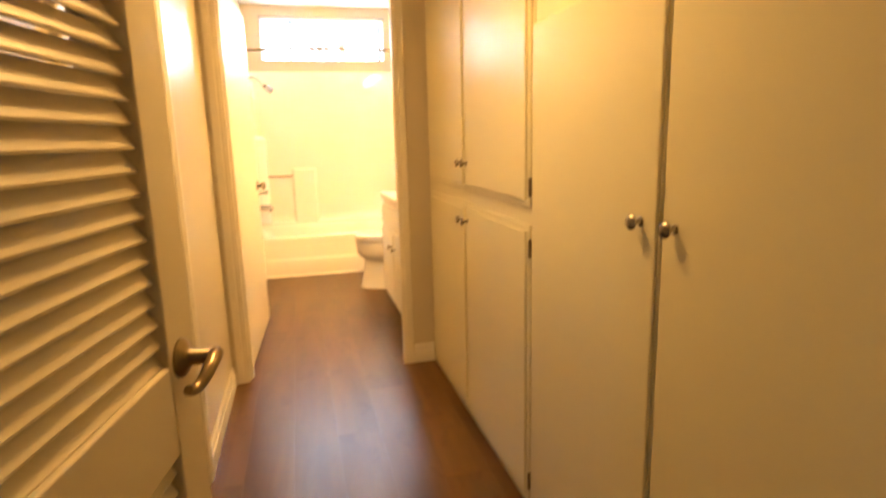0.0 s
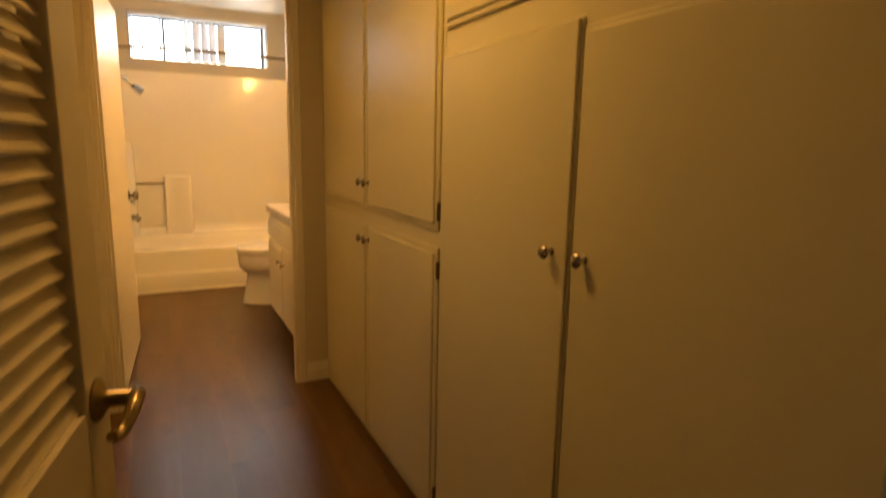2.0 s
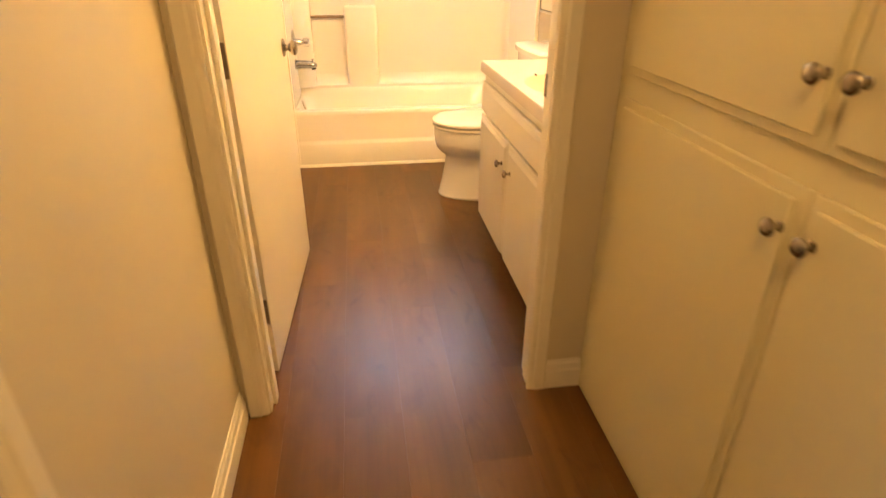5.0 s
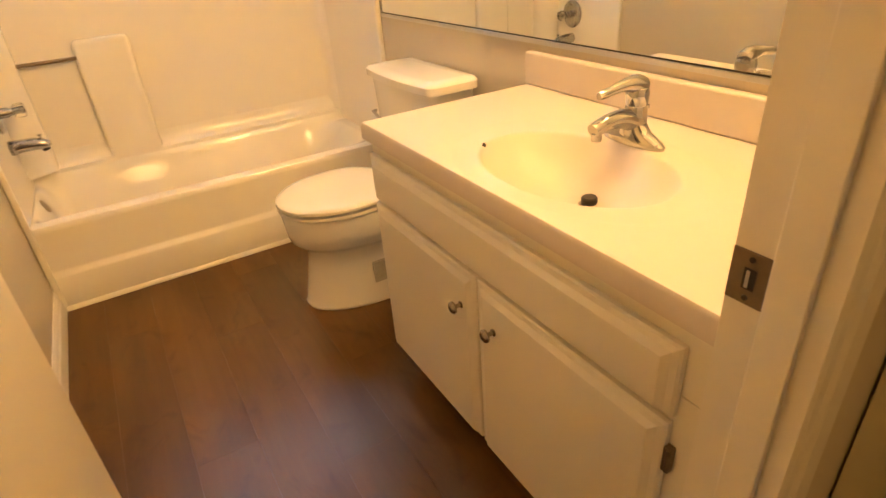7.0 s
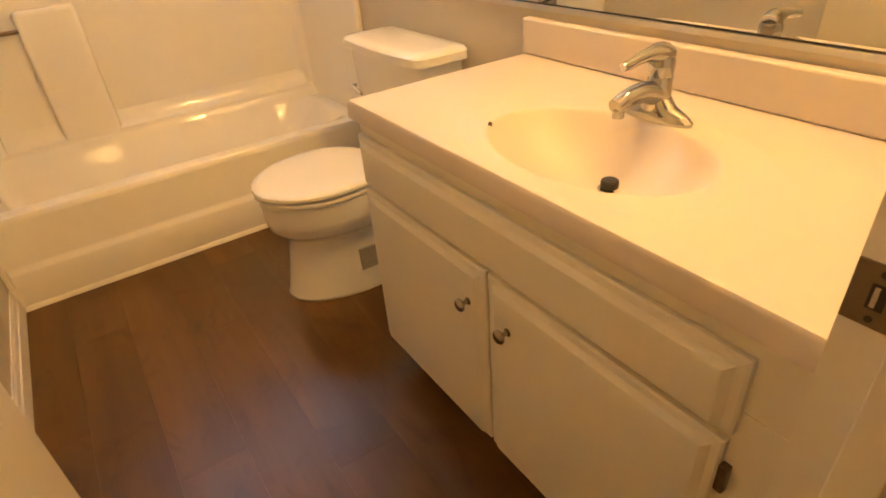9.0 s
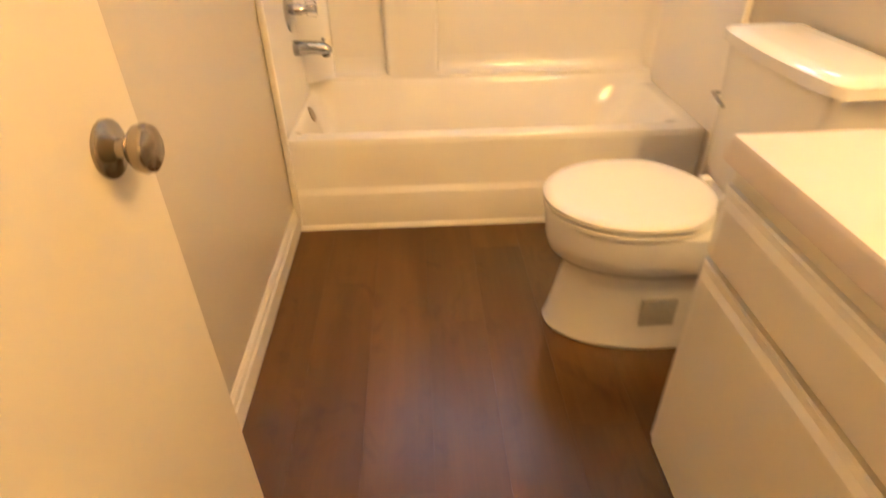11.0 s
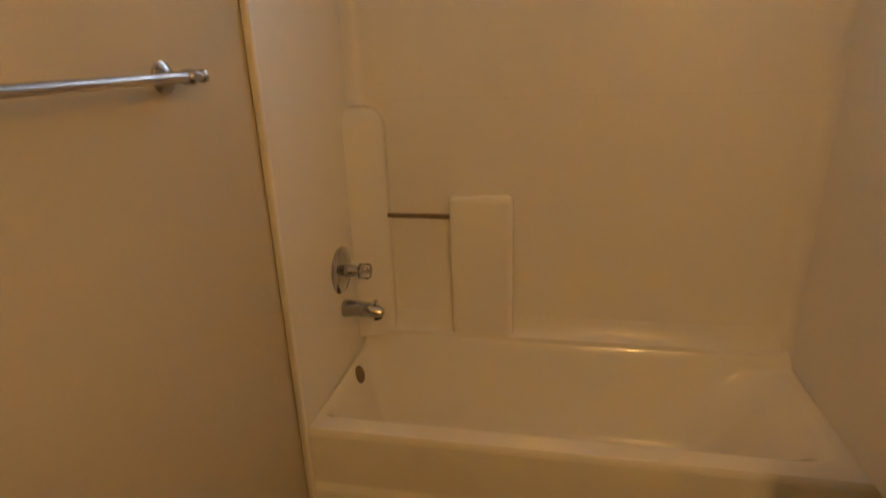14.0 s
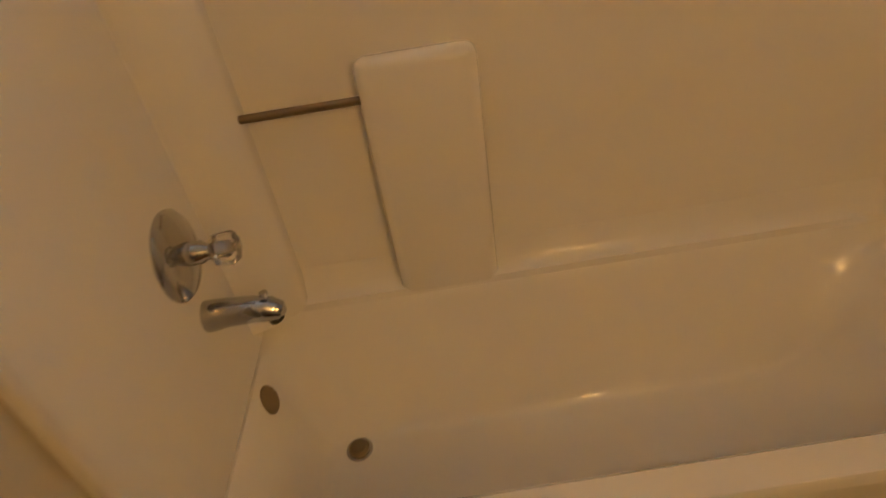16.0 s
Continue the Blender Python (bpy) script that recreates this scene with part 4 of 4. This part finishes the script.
# ---- window ----
win = tagged(new("window_1"), "high aluminium sliding window with bright daylight behind", "window", kind="structure")
wy = BY1 + 0.085
part("window_frame", boxes((WX0, WX0 + 0.022, wy, wy + 0.04, WZ0, WZ1), (WX1 - 0.05, WX1 - 0.026, wy, wy + 0.04, WZ0, WZ1), (WX0 + 0.022, WX1 - 0.05, wy, wy + 0.04, WZ0, WZ0 + 0.016), (WX0 + 0.022, WX1 - 0.05, wy, wy + 0.04, WZ1 - 0.046, WZ1 - 0.02), (WX0 + 0.275, WX0 + 0.297, wy + 0.004, wy + 0.036, WZ0 + 0.016, WZ1 - 0.046), bevel=0.002), M_WINFRAME, win, "dark aluminium frame")
for a, b in ((WX0 + 0.022, WX0 + 0.275), (WX0 + 0.297, WX1 - 0.05)):
    p = part("pane", box(a, b, wy + 0.016, wy + 0.020, WZ0 + 0.016, WZ1 - 0.046), M_GLASS, win)
    p.visible_shadow = False
part("window_sill", box(WX0, WX1, BY1 + 0.002, wy, WZ0, WZ0 + 0.004), M_TRIM, win)
blind = thing("vertical_blind", "white vertical vinyl blind slats in the window", "blind")
part("headrail", box(WX0 + 0.004, WX1 - 0.004, BY1 + 0.012, BY1 + 0.055, WZ1 - 0.030, WZ1 - 0.002, 0.004), M_BLIND, blind)
for fr, ang in ((0.012, 82), (0.035, 80), (0.092, 78), (0.15, 80), (0.215, 76), (0.275, 78), (0.335, 79), (0.405, 38), (0.47, 20), (0.53, 25), (0.585, 28), (0.65, 18), (0.985, 84)):
    bm = bmesh.new()
    n, w = 6, 0.074
    prof = [(-w / 2 + w * i / n, 0.005 * (1 - (2 * i / n - 1) ** 2)) for i in range(n + 1)]
    prof += [(u, v - 0.0013) for u, v in reversed(prof)]
    rings([[(u, v, z) for u, v in prof] for z in (WZ0 + 0.012, WZ1 - 0.045)], True, bm)
    s = part("slat", bm, M_BLIND, blind, "", True)
    s.location = (WX0 + (WX1 - WX0) * fr, BY1 + 0.042, 0)
    s.rotation_euler = (0, 0, radians(ang))
    part("carrier", box(-0.006, 0.006, -0.003, 0.003, WZ1 - 0.046, WZ1 - 0.030, 0.001), M_BLIND, s)
for fx, ln in ((0.895, 0.20), (0.915, 0.12)):
    part("cord", tube([(WX0 + (WX1 - WX0) * fx, BY1 + 0.03, WZ1 - 0.03), (WX0 + (WX1 - WX0) * fx + 0.002, BY1 + 0.03, WZ1 - 0.1), (WX0 + (WX1 - WX0) * fx, BY1 + 0.03, WZ1 - 0.03 - ln)], 0.0018, 8), M_RECESS_CORD, blind)
for x, y, z in ((BX0 + 0.001, 2.14, 2.06), (BX1 - 0.001, 2.12, 2.05)):
    s = 1 if x < 0.5 else -1
    tagged(part("wall_hook", lathe([(0, 0), (0, 0.011), (0.003, 0.010), (0.006, 0.005), (0.016, 0.004), (0.018, 0)], (s, 0, 0.2), (x, y, z), 12), M_TRIM, None, "", True), "small painted-over hook on the wall", "hook", "wall hooks")

# ---- floor ----
floor = structure("floor", boxes((-0.125, 1.72, -4.6, BY1 - 0.02, -0.06, -0.006)), M_SLAB, "brown wood-look vinyl plank floor", "floor")
PW, PL = 0.178, 1.22
plank_meshes = {}


def plank(x0, x1, y0, y1):
    key = (round(x1 - x0, 3), round(y1 - y0, 3))
    if key not in plank_meshes:
        w, l = key
        bm = bmesh.new()
        g, b = 0.00005, 0.0003
        lo = [(-w / 2 + g, -l / 2 + g), (w / 2 - g, -l / 2 + g), (w / 2 - g, l / 2 - g), (-w / 2 + g, l / 2 - g)]
        hi = [(-w / 2 + g + b, -l / 2 + g + b), (w / 2 - g - b, -l / 2 + g + b), (w / 2 - g - b, l / 2 - g - b), (-w / 2 + g + b, l / 2 - g - b)]
        rings([[(x, y, -0.0058) for x, y in lo], [(x, y, -0.0003) for x, y in lo], [(x, y, 0.0) for x, y in hi]], True, bm)
        bmesh.ops.recalc_face_normals(bm, faces=bm.faces)
        me = bpy.data.meshes.new("plank")
        bm.to_mesh(me)
        bm.free()
        me.materials.append(M_PLANK)
        plank_meshes[key] = me
    p = new("plank", plank_meshes[key])
    p.location = ((x0 + x1) / 2, (y0 + y1) / 2, 0)
    p.parent = floor


rng = random.Random(7)
x = -0.122
row = 0
while x < 1.5:
    y = -4.6 + (0.0, 0.47, 0.88, 0.25, 0.66, 1.05, 0.38)[row % 7] - PL
    while y < TUBY + 0.02:
        a, b = max(y, -4.598), min(y + PL, TUBY + 0.02)
        if b - a > 0.02:
            plank(x, min(x + PW, 1.7), a, b)
        y += PL
    x += PW
    row += 1
